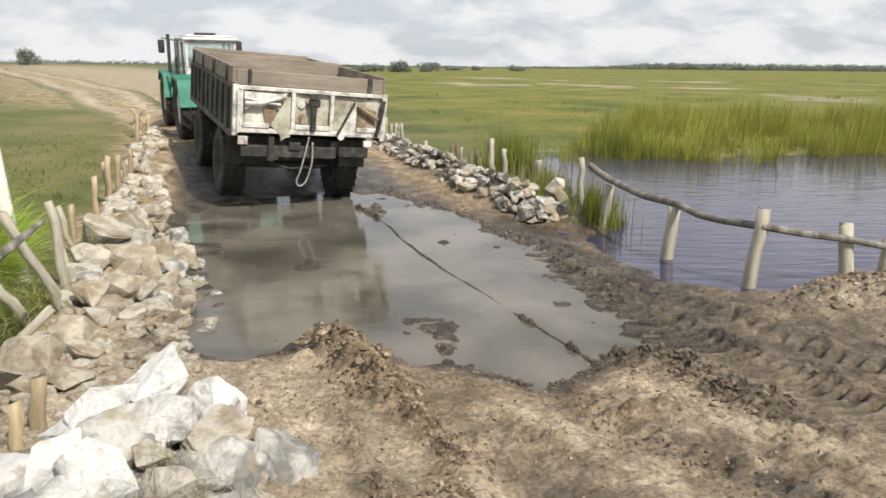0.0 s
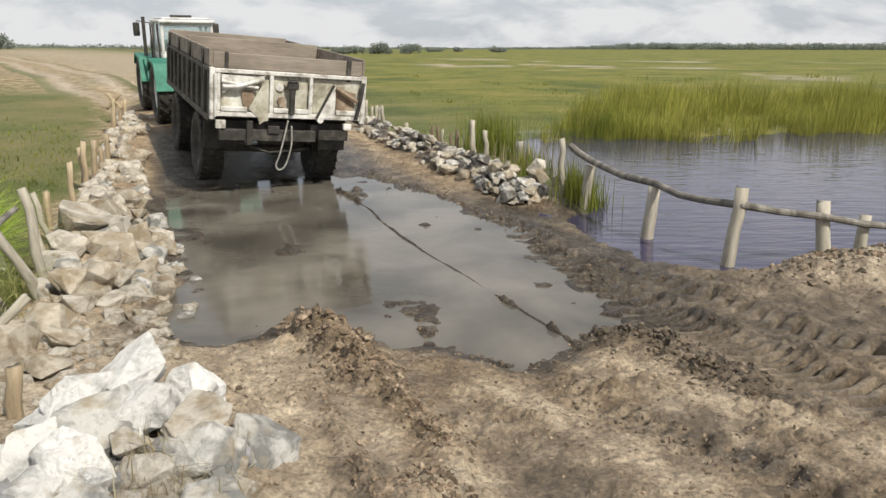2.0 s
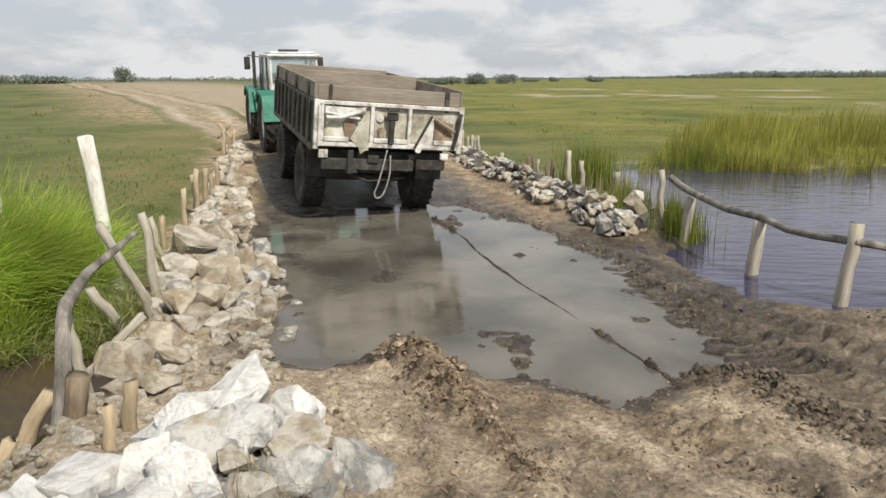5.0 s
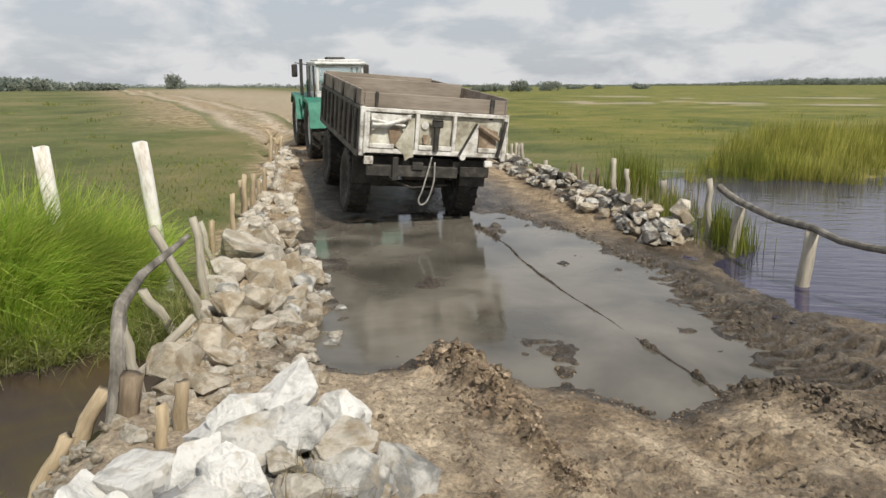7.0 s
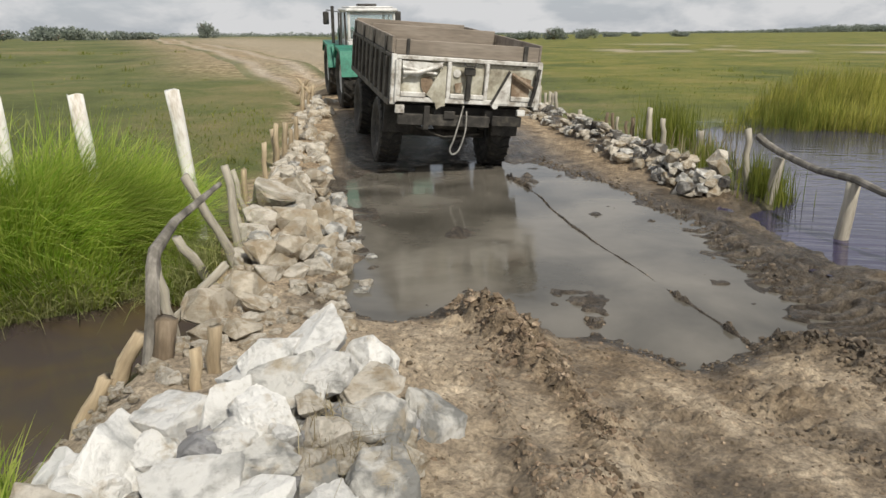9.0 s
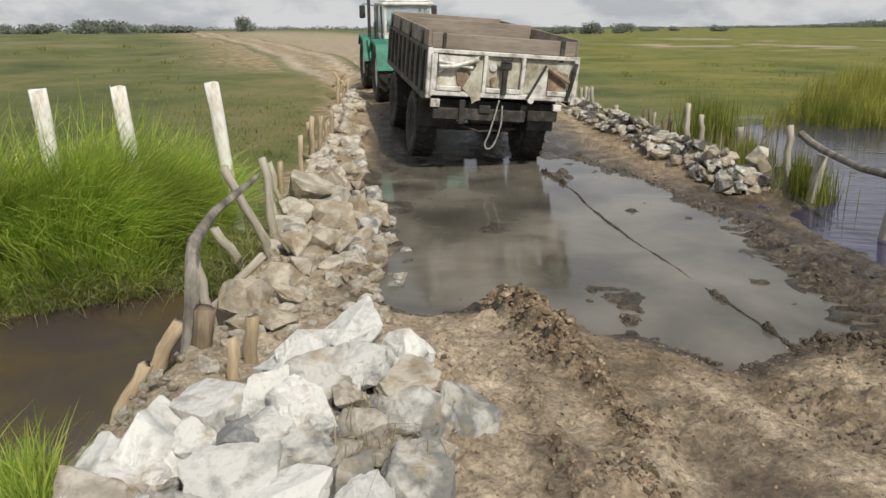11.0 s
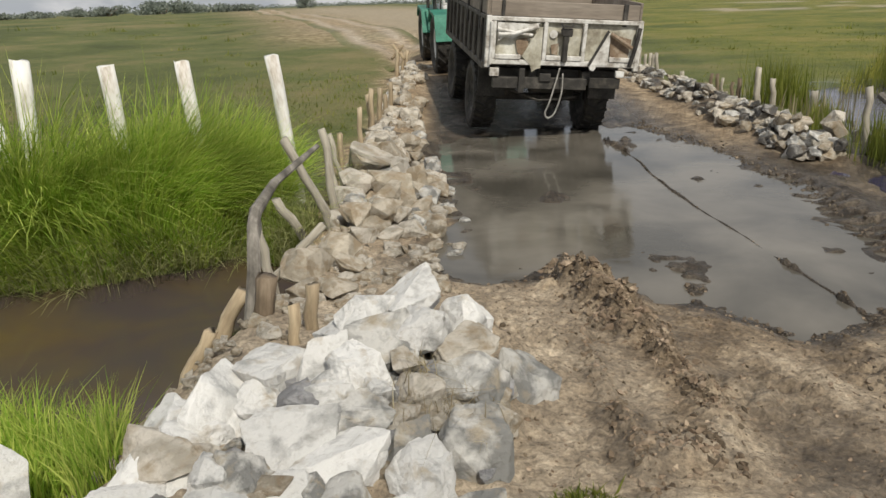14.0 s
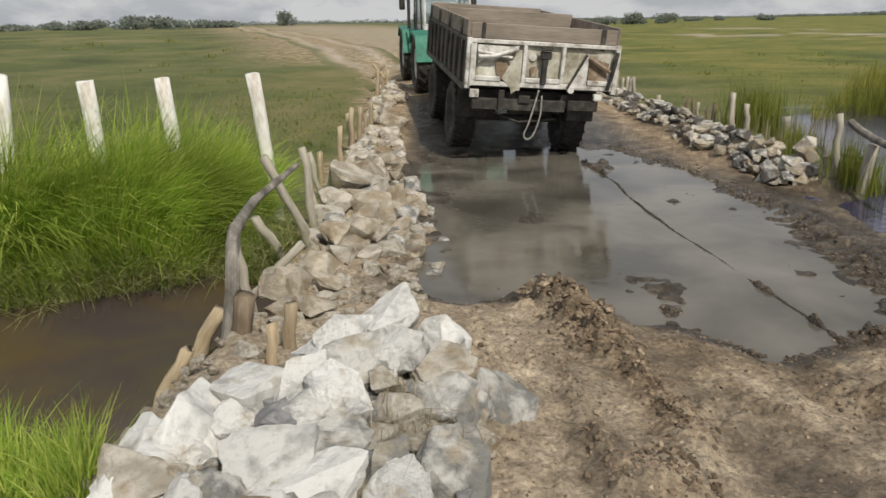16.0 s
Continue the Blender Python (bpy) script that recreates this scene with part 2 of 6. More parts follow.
M_CHASSIS = material("muddy_black_steel", (0.018, 0.017, 0.016), (0.045, 0.042, 0.038), (0.12, 0.11, 0.095), scale=5, rough=0.65, bump=0.3, fine=40)
M_TYRE = material("muddy_rubber", (0.012, 0.012, 0.012), (0.03, 0.028, 0.025), (0.085, 0.076, 0.062), scale=6, rough=0.75, bump=0.3, fine=40)
M_GREEN = material("green_paint", (0.006, 0.09, 0.062), (0.011, 0.175, 0.115), (0.05, 0.25, 0.175), scale=4, rough=0.45, bump=0.1, fine=30)
M_CAB = material("white_cab_paint", (0.40, 0.40, 0.39), (0.66, 0.66, 0.65), (0.76, 0.76, 0.75), scale=4, rough=0.4, bump=0.08, fine=30)
M_HOSE = material("grey_hose", (0.16, 0.155, 0.14), (0.30, 0.29, 0.27), (0.45, 0.44, 0.41), scale=12, rough=0.6, bump=0.1)
M_GLASS = bpy.data.materials.new("cab_glass")
M_GLASS.use_nodes = True
_g = M_GLASS.node_tree.nodes["Principled BSDF"]
_g.inputs["Base Color"].default_value = (0.75, 0.82, 0.82, 1)
_g.inputs["Roughness"].default_value, _g.inputs["Transmission Weight"].default_value, _g.inputs["IOR"].default_value = 0.03, 0.9, 1.1
M_GRASS = leaf_material("lush_grass", (0.21, 0.36, 0.035), (0.60, 0.65, 0.17), 0.5)
M_GRASS_DRY = leaf_material("meadow_grass", (0.13, 0.125, 0.035), (0.36, 0.32, 0.13), 0.3)
M_MEADOW = leaf_material("green_meadow_grass", (0.11, 0.15, 0.022), (0.30, 0.31, 0.065), 0.35)
M_REED = leaf_material("reed_leaves", (0.15, 0.18, 0.028), (0.48, 0.44, 0.11), 0.4)
M_STRAW = leaf_material("dry_straw", (0.20, 0.16, 0.09), (0.50, 0.44, 0.29), 0.2)
M_EDGE = leaf_material("pale_drooping_grass", (0.28, 0.34, 0.10), (0.64, 0.62, 0.34), 0.3)
# leaf colour lightened and greyed: distance haze is mixed into it
M_TREE_HAZED = leaf_material("hazed_tree_leaves", (0.20, 0.235, 0.20), (0.30, 0.33, 0.285), 0.25)
M_PUDDLE = water_material("muddy_puddle_water", (0.066, 0.061, 0.050), 0.12, 5.0, 0.12, second=(0.17, 0.155, 0.13))
# the lake's base colour carries the blue of the reflected sky
M_LAKE = water_material("sky_tinted_marsh_water", (0.038, 0.034, 0.066), 0.05, 3.0, 0.85, stretch=(0.45, 1.6, 1))
M_STREAM = water_material("brown_stream_water", (0.062, 0.048, 0.05), 0.03, 2.5, 0.05, second=(0.10, 0.07, 0.034))


def ground_material():
    """Dirt, wet mud, grass soil and pale sand, each where the plan has it."""
    m = bpy.data.materials.new("ground_soil")
    m.use_nodes = True
    nt = m.node_tree
    b = nt.nodes["Principled BSDF"]
    ge = nt.nodes.new("ShaderNodeNewGeometry")
    at = nt.nodes.new("ShaderNodeAttribute")
    at.attribute_name = "cover"
    sp = nt.nodes.new("ShaderNodeSeparateColor")
    nt.links.new(at.outputs["Color"], sp.inputs[0])

    def noise(scale, detail=8.0, rough=0.6):
        n = nt.nodes.new("ShaderNodeTexNoise")
        n.inputs["Scale"].default_value, n.inputs["Detail"].default_value, n.inputs["Roughness"].default_value = scale, detail, rough
        nt.links.new(ge.outputs["Position"], n.inputs["Vector"])
        return n

    n_mid, n_fine, n_big = noise(3.2, 14, 0.74), noise(30, 8, 0.72), noise(0.16, 12, 0.72)
    dirt = ramp_of(nt, [(0.35, (0.12, 0.086, 0.054)), (0.49, (0.285, 0.212, 0.135)), (0.64, (0.53, 0.42, 0.285))])
    wet = ramp_of(nt, [(0.34, (0.020, 0.016, 0.012)), (0.5, (0.062, 0.050, 0.038)), (0.66, (0.15, 0.124, 0.094))])
    grass = ramp_of(nt, [(0.36, (0.048, 0.062, 0.019)), (0.5, (0.100, 0.115, 0.035)), (0.64, (0.185, 0.158, 0.072))])
    marsh = ramp_of(nt, [(0.36, (0.06, 0.078, 0.016)), (0.5, (0.13, 0.138, 0.026)), (0.64, (0.21, 0.175, 0.05))])
    pale = ramp_of(nt, [(0.33, (0.22, 0.182, 0.138)), (0.5, (0.35, 0.298, 0.23)), (0.66, (0.50, 0.435, 0.35))])
    for r, n in ((dirt, n_mid), (wet, n_mid), (grass, n_big), (marsh, n_big), (pale, n_mid)):
        nt.links.new(n.outputs["Fac"], r.inputs[0])

    def over(a, c, f):
        mx = nt.nodes.new("ShaderNodeMix")
        mx.data_type = "RGBA"
        nt.links.new(a, mx.inputs["A"])
        nt.links.new(c, mx.inputs["B"])
        nt.links.new(f, mx.inputs["Factor"])
        return mx.outputs["Result"]

    col = over(dirt.outputs[0], wet.outputs[0], sp.outputs["Red"])
    col = over(col, over(grass.outputs[0], marsh.outputs[0], at.outputs["Alpha"]), sp.outputs["Green"])
    col = over(col, pale.outputs[0], sp.outputs["Blue"])
    mx = nt.nodes.new("ShaderNodeMix")
    mx.data_type, mx.blend_type = "RGBA", "OVERLAY"
    mx.inputs["Factor"].default_value = 0.6
    nt.links.new(col, mx.inputs["A"])
    sharp = nt.nodes.new("ShaderNodeMapRange")
    sharp.inputs["From Min"].default_value, sharp.inputs["From Max"].default_value = 0.36, 0.62
    sharp.inputs["To Min"].default_value, sharp.inputs["To Max"].default_value = 0.2, 0.85
    nt.links.new(n_fine.outputs["Fac"], sharp.inputs["Value"])
    nt.links.new(sharp.outputs[0], mx.inputs["B"])
    nt.links.new(mx.outputs["Result"], b.inputs["Base Color"])
    rr = nt.nodes.new("ShaderNodeMapRange")
    rr.inputs["To Min"].default_value, rr.inputs["To Max"].default_value = 0.95, 0.22
    nt.links.new(sp.outputs["Red"], rr.inputs["Value"])
    nt.links.new(rr.outputs[0], b.inputs["Roughness"])
    b.inputs["Specular IOR Level"].default_value = 0.35
    bp = nt.nodes.new("ShaderNodeBump")
    bp.inputs["Strength"].default_value, bp.inputs["Distance"].default_value = 0.8, 0.03
    nt.links.new(n_fine.outputs["Fac"], bp.inputs["Height"])
    flakes = nt.nodes.new("ShaderNodeBump")
    flakes.inputs["Strength"].default_value, flakes.inputs["Distance"].default_value = 0.7, 0.06
    nt.links.new(noise(11, 6, 0.6).outputs["Fac"], flakes.inputs["Height"])
    nt.links.new(bp.outputs[0], flakes.inputs["Normal"])
    nt.links.new(flakes.outputs[0], b.inputs["Normal"])
    return m


M_GROUND = ground_material()


# ---- mesh helpers ----
def part(name, bm, mat, parent=None, label="", smooth=False):
    """Links a bmesh as one mesh object, under a thing if given."""
    me = bpy.data.meshes.new(name)
    bmesh.ops.recalc_face_normals(bm, faces=bm.faces)
    for f in bm.faces:
        f.smooth = smooth
    bm.to_mesh(me)
    bm.free()
    me.materials.append(mat)
    ob = new(name, me)
    ob.parent = parent
    if label:
        ob["label"] = label
    return ob


def fast_mesh(name, verts, tris, mat, smooth=False):
    me = bpy.data.meshes.new(name)
    me.vertices.add(len(verts))
    me.vertices.foreach_set("co", np.asarray(verts, np.float32).ravel())
    tris = np.asarray(tris, np.int32)
    me.loops.add(tris.size)
    me.loops.foreach_set("vertex_index", tris.ravel())
    me.polygons.add(len(tris))
    k = tris.shape[1]
    me.polygons.foreach_set("loop_start", np.arange(len(tris), dtype=np.int32) * k)
    me.polygons.foreach_set("use_smooth", np.full(len(tris), smooth))
    me.update(calc_edges=True)
    me.materials.append(mat)
    return new(name, me)


def box(bm, x0, x1, y0, y1, z0, z1, bevel=0.0, m=None):
    """A block between two corners, with its edges rounded."""
    made = bmesh.ops.create_cube(bm, size=1.0, matrix=Matrix.Translation(((x0 + x1) / 2, (y0 + y1) / 2, (z0 + z1) / 2)) @ Matrix.Diagonal((abs(x1 - x0), abs(y1 - y0), abs(z1 - z0), 1)))
    vs = made["verts"]
    if bevel:
        edges = list({e for v in vs for e in v.link_edges})
        made = bmesh.ops.bevel(bm, geom=edges, offset=bevel, segments=1, affect="EDGES")
        vs = list({v for f in made["faces"] for v in f.verts})
    if m:
        bmesh.ops.transform(bm, matrix=m, verts=vs)
    return vs


def tube(bm, points, radii, n=8, wobble=0.0, rng=None):
    """A round bar along points, closed at its ends."""
    pts = [Vector(p) for p in points]
    rings = []
    for i, p in enumerate(pts):
        d = (pts[min(i + 1, len(pts) - 1)] - pts[max(i - 1, 0)]).normalized()
        a = d.orthogonal().normalized() if i == 0 else (rings[-1][1] - d * rings[-1][1].dot(d)).normalized()
        b = d.cross(a)
        r = radii[i] if isinstance(radii, (list, tuple)) else radii
        ring = []
        for k in range(n):
            t = 2 * math.pi * k / n
            w = 1 + (rng.uniform(-wobble, wobble) if rng else 0)
            ring.append(bm.verts.new(p + (a * math.cos(t) + b * math.sin(t)) * r * w))
        rings.append((ring, a))
    for (r0, _), (r1, _) in zip(rings, rings[1:]):
        for k in range(n):
            bm.faces.new((r0[k], r0[(k + 1) % n], r1[(k + 1) % n], r1[k]))
    bm.faces.new(rings[0][0][::-1])
    bm.faces.new(rings[-1][0])


def lathe(bm, profile, n=32, axis_x=0.0):
    """A wheel-like ring: profile of (x, r) turned round the x axis."""
    rings = [[bm.verts.new((x, r * math.cos(2 * math.pi * k / n), r * math.sin(2 * math.pi * k / n))) for k in range(n)] for x, r in profile]
    for a, b in zip(rings, rings[1:]):
        for k in range(n):
            bm.faces.new((a[k], a[(k + 1) % n], b[(k + 1) % n], b[k]))


def thing(name, m, label, category, group="", kind=""):
    ob = new(name)
    ob.empty_display_size = 0.2
    ob.matrix_world = m
    return tagged(ob, label, category, group, kind)


# ---- relief ----
def lattice(ix, iy, seed):
    h = (ix * 374761393 + iy * 668265263 + seed * 974634541) & 0xFFFFFFFF
    h = ((h ^ (h >> 13)) * 1274126177) & 0xFFFFFFFF
    return ((h ^ (h >> 16)) & 0xFFFF) / 65535.0


def vnoise(x, y, seed=0):
    ix, iy = np.floor(x).astype(np.int64), np.floor(y).astype(np.int64)
    fx, fy = x - ix, y - iy
    fx, fy = fx * fx * (3 - 2 * fx), fy * fy * (3 - 2 * fy)
    a, b = lattice(ix, iy, seed), lattice(ix + 1, iy, seed)
    c, d = lattice(ix, iy + 1, seed), lattice(ix + 1, iy + 1, seed)
    return (a * (1 - fx) + b * fx) * (1 - fy) + (c * (1 - fx) + d * fx) * fy * 1.0 - 0.5


def fbm(x, y, scale, octaves=4, seed=0):
    total, amp, f = 0.0, 1.0, 1.0 / scale
    for o in range(octaves):
        total = total + amp * vnoise(x * f + 17.3 * o, y * f - 9.1 * o, seed + o)
        amp, f = amp * 0.5, f * 2.03
    return total


def smooth(a, b, v):
    t = np.clip((v - a) / (b - a), 0, 1)
    return t * t * (3 - 2 * t)


def inside(poly, x, y):
    """Signed distance to a polygon, positive inside."""
    d = np.full(np.shape(x), 1e9)
    sign = np.zeros(np.shape(x), bool)
    for (x0, y0), (x1, y1) in zip(poly, poly[1:] + poly[:1]):
        ex, ey = x1 - x0, y1 - y0
        t = np.clip(((x - x0) * ex + (y - y0) * ey) / (ex * ex + ey * ey), 0, 1)
        d = np.minimum(d, np.hypot(x - x0 - t * ex, y - y0 - t * ey))
        cross = ((y0 > y) != (y1 > y)) & (x < (x1 - x0) * (y - y0) / (y1 - y0 + 1e-12) + x0)
        sign ^= cross
    return np.where(sign, d, -d)


def along(line, x, y):
    """Distance from a line of points, and how far along it (0 to 1)."""
    best, where = np.full(np.shape(x), 1e9), np.zeros(np.shape(x))
    n = len(line) - 1
    for i, ((x0, y0), (x1, y1)) in enumerate(zip(line, line[1:])):
        ex, ey = x1 - x0, y1 - y0
        t = np.clip(((x - x0) * ex + (y - y0) * ey) / (ex * ex + ey * ey), 0, 1)
        d = np.hypot(x - x0 - t * ex, y - y0 - t * ey)
        where = np.where(d < best, (i + t) / n, where)
        best = np.minimum(best, d)
    return best, where


LAKE = [(3.85, 7.3), (3.5, 7.42), (3.2, 7.88), (2.85, 8.2), (2.5, 8.85), (2.3, 9.7), (2.75, 10.9), (2.75, 13), (2.3, 15), (1.6, 17), (2.0, 19),
        (4, 20.4), (7.4, 20), (13, 21.8), (20, 23), (60, 26), (90, 22), (90, 5), (30, 8.6), (6, 8.5), (5.2, 8.15), (4.5, 8.0), (4.1, 7.5)]
PUDDLE = [(-3.3, 11.9), (-3.2, 10.6), (-2.75, 9.3), (-2.3, 8.3), (-2.0, 7.2), (-1.9, 6.5), (-1.7, 6.05), (-1.4, 5.85), (-1.1, 5.85), (-0.9, 6.25), (-0.3, 6.2), (0.1, 5.95), (0.45, 5.75),
          (0.75, 5.45), (1.0, 5.3), (1.3, 5.45), (1.55, 5.75), (2.02, 6.0), (1.95, 6.5), (1.7, 7.6), (1.1, 9.8), (0.35, 11.85), (-0.8, 13.4), (-1.6, 14.0), (-2.5, 12.9)]
STREAM = [(-2.75, 3.75), (-2.85, 4.6), (-2.9, 5.4), (-3.3, 6.35), (-4.3, 6.8), (-4.45, 6.35), (-5.2, 5.67), (-6, 5.2), (-9, 4.7), (-16, 4.4),
          (-16, 2.0), (-9, 2.7), (-6.2, 3.1), (-4.7, 3.3), (-3.55, 3.1), (-3.0, 3.15)]
ROAD = [(0.6, -4), (0.0, 5), (-1.2, 10), (-4.6, 18), (-7.2, 21.7), (-9.6, 25.4), (-15.1, 33.8), (-25, 48.5), (-48.7, 82.3), (-77, 124), (-160, 240), (-420, 560)]
RIDGE = [(-0.78, 6.25), (-0.32, 5.33), (-0.02, 4.6), (0.3, 3.95), (0.45, 3.5), (0.56, 3.08)]
DARK_RIDGE = [(1.62, 5.72), (1.9, 5.55), (2.1, 5.15), (2.26, 4.75), (2.45, 4.3)]
CRUMB_LINE = [(-0.35, 4.5), (-0.26, 4.13), (-0.03, 3.42), (0.1, 3.05), (0.2, 2.7)]
BROWN_RUT = [(-0.05, 6.0), (0.08, 5.53), (0.4, 4.49), (0.73, 3.72), (0.92, 3.23), (1.2, 2.4)]
WET_RUT = [(0.85, 5.5), (1.1, 4.79), (1.38, 4.2), (1.6, 3.8), (1.86, 3.5), (2.1, 3.1), (2.5, 2.4)]
PUDDLE_LINE = [(1.55, 5.4), (1.42, 5.8), (1.3, 6.1), (0.93, 7.0), (0.42, 8.2), (-0.09, 9.5), (-0.49, 10.9), (-1.05, 12.24)]
# tread prints: line, half width, bar spacing, depth
TRACKS = [([(1.2, 10.4), (1.58, 8.9), (1.98, 7.5), (2.28, 6.3), (2.52, 5.57), (2.74, 4.86), (3.0, 4.2), (3.5, 3.2)], 0.24, 0.19, 0.062),
          ([(2.1, 8.1), (2.45, 7.3), (2.85, 6.5), (3.2, 5.8), (3.5, 5.2), (4.0, 4.3)], 0.26, 0.2, 0.062),
          (WET_RUT, 0.17, 0.2, 0.03),
          ([(1.2, 6.3), (1.42, 5.75), (1.6, 5.25), (1.75, 4.85)], 0.1, 0.11, 0.03),
          ([(-1.75, 6.6), (-1.45, 5.6), (-0.8, 4.3), (-0.35, 3.5)], 0.18, 0.2, 0.012)]


def left_edge(y):
    return np.where(y < 7.5, np.interp(y, [-50, 1.2, 2.8, 3.7, 4.6, 6.3, 7.5], [-1.75, -1.75, -1.85, -2.25, -2.7, -3.05, -3.45]), -3.45 - 0.335 * (y - 7.5))


def right_edge(y):
    return np.where(y < 11, np.interp(y, [-50, 7.0, 7.4, 9, 11], [60, 60, 3.4, 2.35, 2.35]), 2.35 - 0.365 * (y - 11))


def height(x, y):
    x, y = np.asarray(x, float), np.asarray(y, float)
    dist = np.hypot(x, y)
    far = smooth(26, 34, dist)
    rise = np.interp(dist, [0, 13.5, 15.5, 18, 21, 26, 35, 60, 100, 180, 400], [0.0, 0.0, 0.2, 0.5, 0.64, 0.82, 1.05, 1.4, 1.7, 1.85, 1.95])
    near = np.clip(0.105 * (5.7 - y), 0, 0.55) * smooth(7, 5, y)
    dl, dr = x - left_edge(y), right_edge(y) - x
    rise = rise * np.maximum(far, (0.45 + 0.55 * smooth(0.0, 1.3, dl)) * (0.25 + 0.75 * smooth(0.2, 2.6, dr)))
    road = 0.035 + near + rise
    rd, _ = along(ROAD, x, y)
    # beyond the causeway the track lies in open land that rises to the west
    west = smooth(-6, 10, -(x + 0.45 * (y - 20)))
    left_land = np.interp(dist, [0, 9, 13, 18, 24, 35, 60, 100, 180, 400], [-0.15, -0.05, 0.05, 0.28, 0.6, 1.0, 1.5, 1.78, 1.9, 1.95])
    right_land = 0.02 + np.interp(dist, [0, 30, 120, 600, 3000], [0, 0.05, 0.25, 0.6, 0.9])
    hill = smooth(-5, 30, -(x + 0.30 * y - 6))
    outside = right_land * (1 - hill) + left_land * hill
    causeway = np.where(dl < 0, left_land, right_land)
    z = causeway + (road - causeway) * smooth(-0.9, 0.1, dl) * smooth(-0.7, 0.1, dr)
    far_z = outside + (rise + 0.02 - outside) * smooth(9, 3, rd)
    z = z * (1 - far) + far_z * far
    z = z + (0.15 * np.exp(-((dl - 0.45) / 0.4) ** 2) * smooth(6.4, 7.2, y) + 0.17 * np.exp(-((dr - 0.3) / 0.45) ** 2) * smooth(10.8, 12, y)) * smooth(25, 21, y) * (1 - far)
    z = z + fbm(x, y, 14, 3, 5) * 0.25 * smooth(16, 40, dist)
    # mud relief on the causeway
    mud = smooth(-0.6, 0.2, dl) * smooth(-0.8, 0.2, dr) * (1 - far)
    calm = 0.25 + 0.75 * smooth(0.1, -1.0, inside(PUDDLE, x, y))
    printed = np.minimum(along(TRACKS[0][0], x, y)[0], along(TRACKS[1][0], x, y)[0])
    calm = calm * (0.35 + 0.65 * smooth(0.25, 0.4, printed))
    broken = 0.65 + 1.0 * smooth(-0.1, 0.35, fbm(x, y, 0.8, 3, 29))
    crumb = np.abs(fbm(x, y, 0.085, 2, 27)) * 0.05 + np.abs(fbm(x, y, 0.17, 3, 23)) * 0.045 + np.abs(fbm(x, y, 0.05, 2, 28)) * 0.03
    z = z + mud * calm * (fbm(x, y, 1.1, 3, 11) * 0.05 + (broken * crumb + fbm(x, y, 0.30, 4, 21) * 0.035) * smooth(22, 9, dist))
    d, s = along(BROWN_RUT, x, y)
    z = z - 0.05 * np.exp(-(d / 0.26) ** 2) * smooth(0.0, 0.15, s)
    d, s = along(WET_RUT, x, y)
    z = z - 0.045 * np.exp(-(d / 0.24) ** 2)
    for line, h0, h1, w0, w1 in ((RIDGE, 0.15, 0.05, 0.25, 0.10), (DARK_RIDGE, 0.14, 0.06, 0.2, 0.16), (CRUMB_LINE, 0.02, 0.05, 0.06, 0.08)):
        d, s = along(line, x, y)
        w = (w0 + (w1 - w0) * smooth(0.1, 0.5, s)) * (1 + 0.6 * fbm(x, y, 0.5, 2, 31))
        h = h0 + (h1 - h0) * smooth(0.15, 0.6, s)
        z = z + h * np.exp(-(d / w) ** 2) * smooth(1.0, 0.9, s) * smooth(-0.02, 0.1, s) * (0.6 + 1.4 * fbm(x, y, 0.2, 4, 41) + 2.2 * np.abs(fbm(x, y, 0.10, 3, 43)))
    # low sodden strip between the puddle and the lake
    p = inside(PUDDLE, x, y)
    strip = smooth(-1.8, -1.0, p) * smooth(6.6, 7.6, y) * smooth(12.2, 10.8, y) * smooth(0.6, 1.2, x)
    z = z + (0.03 - 0.085 * smooth(-0.25, -1.0, p) + 0.08 * fbm(x, y, 0.5, 3, 76) + 0.07 * np.abs(fbm(x, y, 0.13, 3, 75)) - z) * 0.85 * strip
    for i, (line, wide, gap, deep) in enumerate(TRACKS):
        d, s = along(line, x, y)
        length = sum(math.dist(a, b) for a, b in zip(line, line[1:]))
        bars = np.tanh(4.0 * np.sin(2 * math.pi * (s * length / gap + np.abs(d) * 2.4 + 0.35 * fbm(x, y, 0.4, 2, 57))) + 0.6)
        keep = smooth(0.0, 0.06, s) * smooth(1.0, 0.94, s) * (0.55 + 0.6 * smooth(-0.3, 0.25, fbm(x, y, 0.8, 2, 51 + i)))
        z = z + keep * smooth(wide + 0.06, wide - 0.05, d) * (deep * bars * 0.8 - deep * 0.5) + keep * deep * np.exp(-((d - wide - 0.07) / 0.07) ** 2) * (0.6 + fbm(x, y, 0.3, 3, 61))
    # spoil heap by the lake and yellow clay near the camera
    z = z + 0.34 * np.exp(-(((x - 5.0) / 1.1) ** 2 + ((y - 7.1) / 0.55) ** 2)) * (1 + 0.7 * fbm(x, y, 0.4, 3, 71))
    z = z + 0.09 * np.exp(-(((x - 0.33) / 0.2) ** 2 + ((y - 3.1) / 0.16) ** 2)) * (1 + 1.4 * fbm(x, y, 0.2, 3, 73))
    # mound under the rock pile
    z = z + 0.30 * np.exp(-(((x + 1.02) / 0.5) ** 2 + ((y - 3.35) / 0.55) ** 2)) + 0.06 * np.exp(-(((x + 1.2) / 0.55) ** 2 + ((y - 2.45) / 0.6) ** 2))
    # hollows that hold water
    p = p + fbm(x, y, 0.6, 4, 81) * 0.26
    hollow = -0.07 + 0.025 * fbm(x, y, 0.5, 3, 83)
    d, _ = along(PUDDLE_LINE, x + 0.04 * fbm(x, y, 0.5, 2, 86), y)
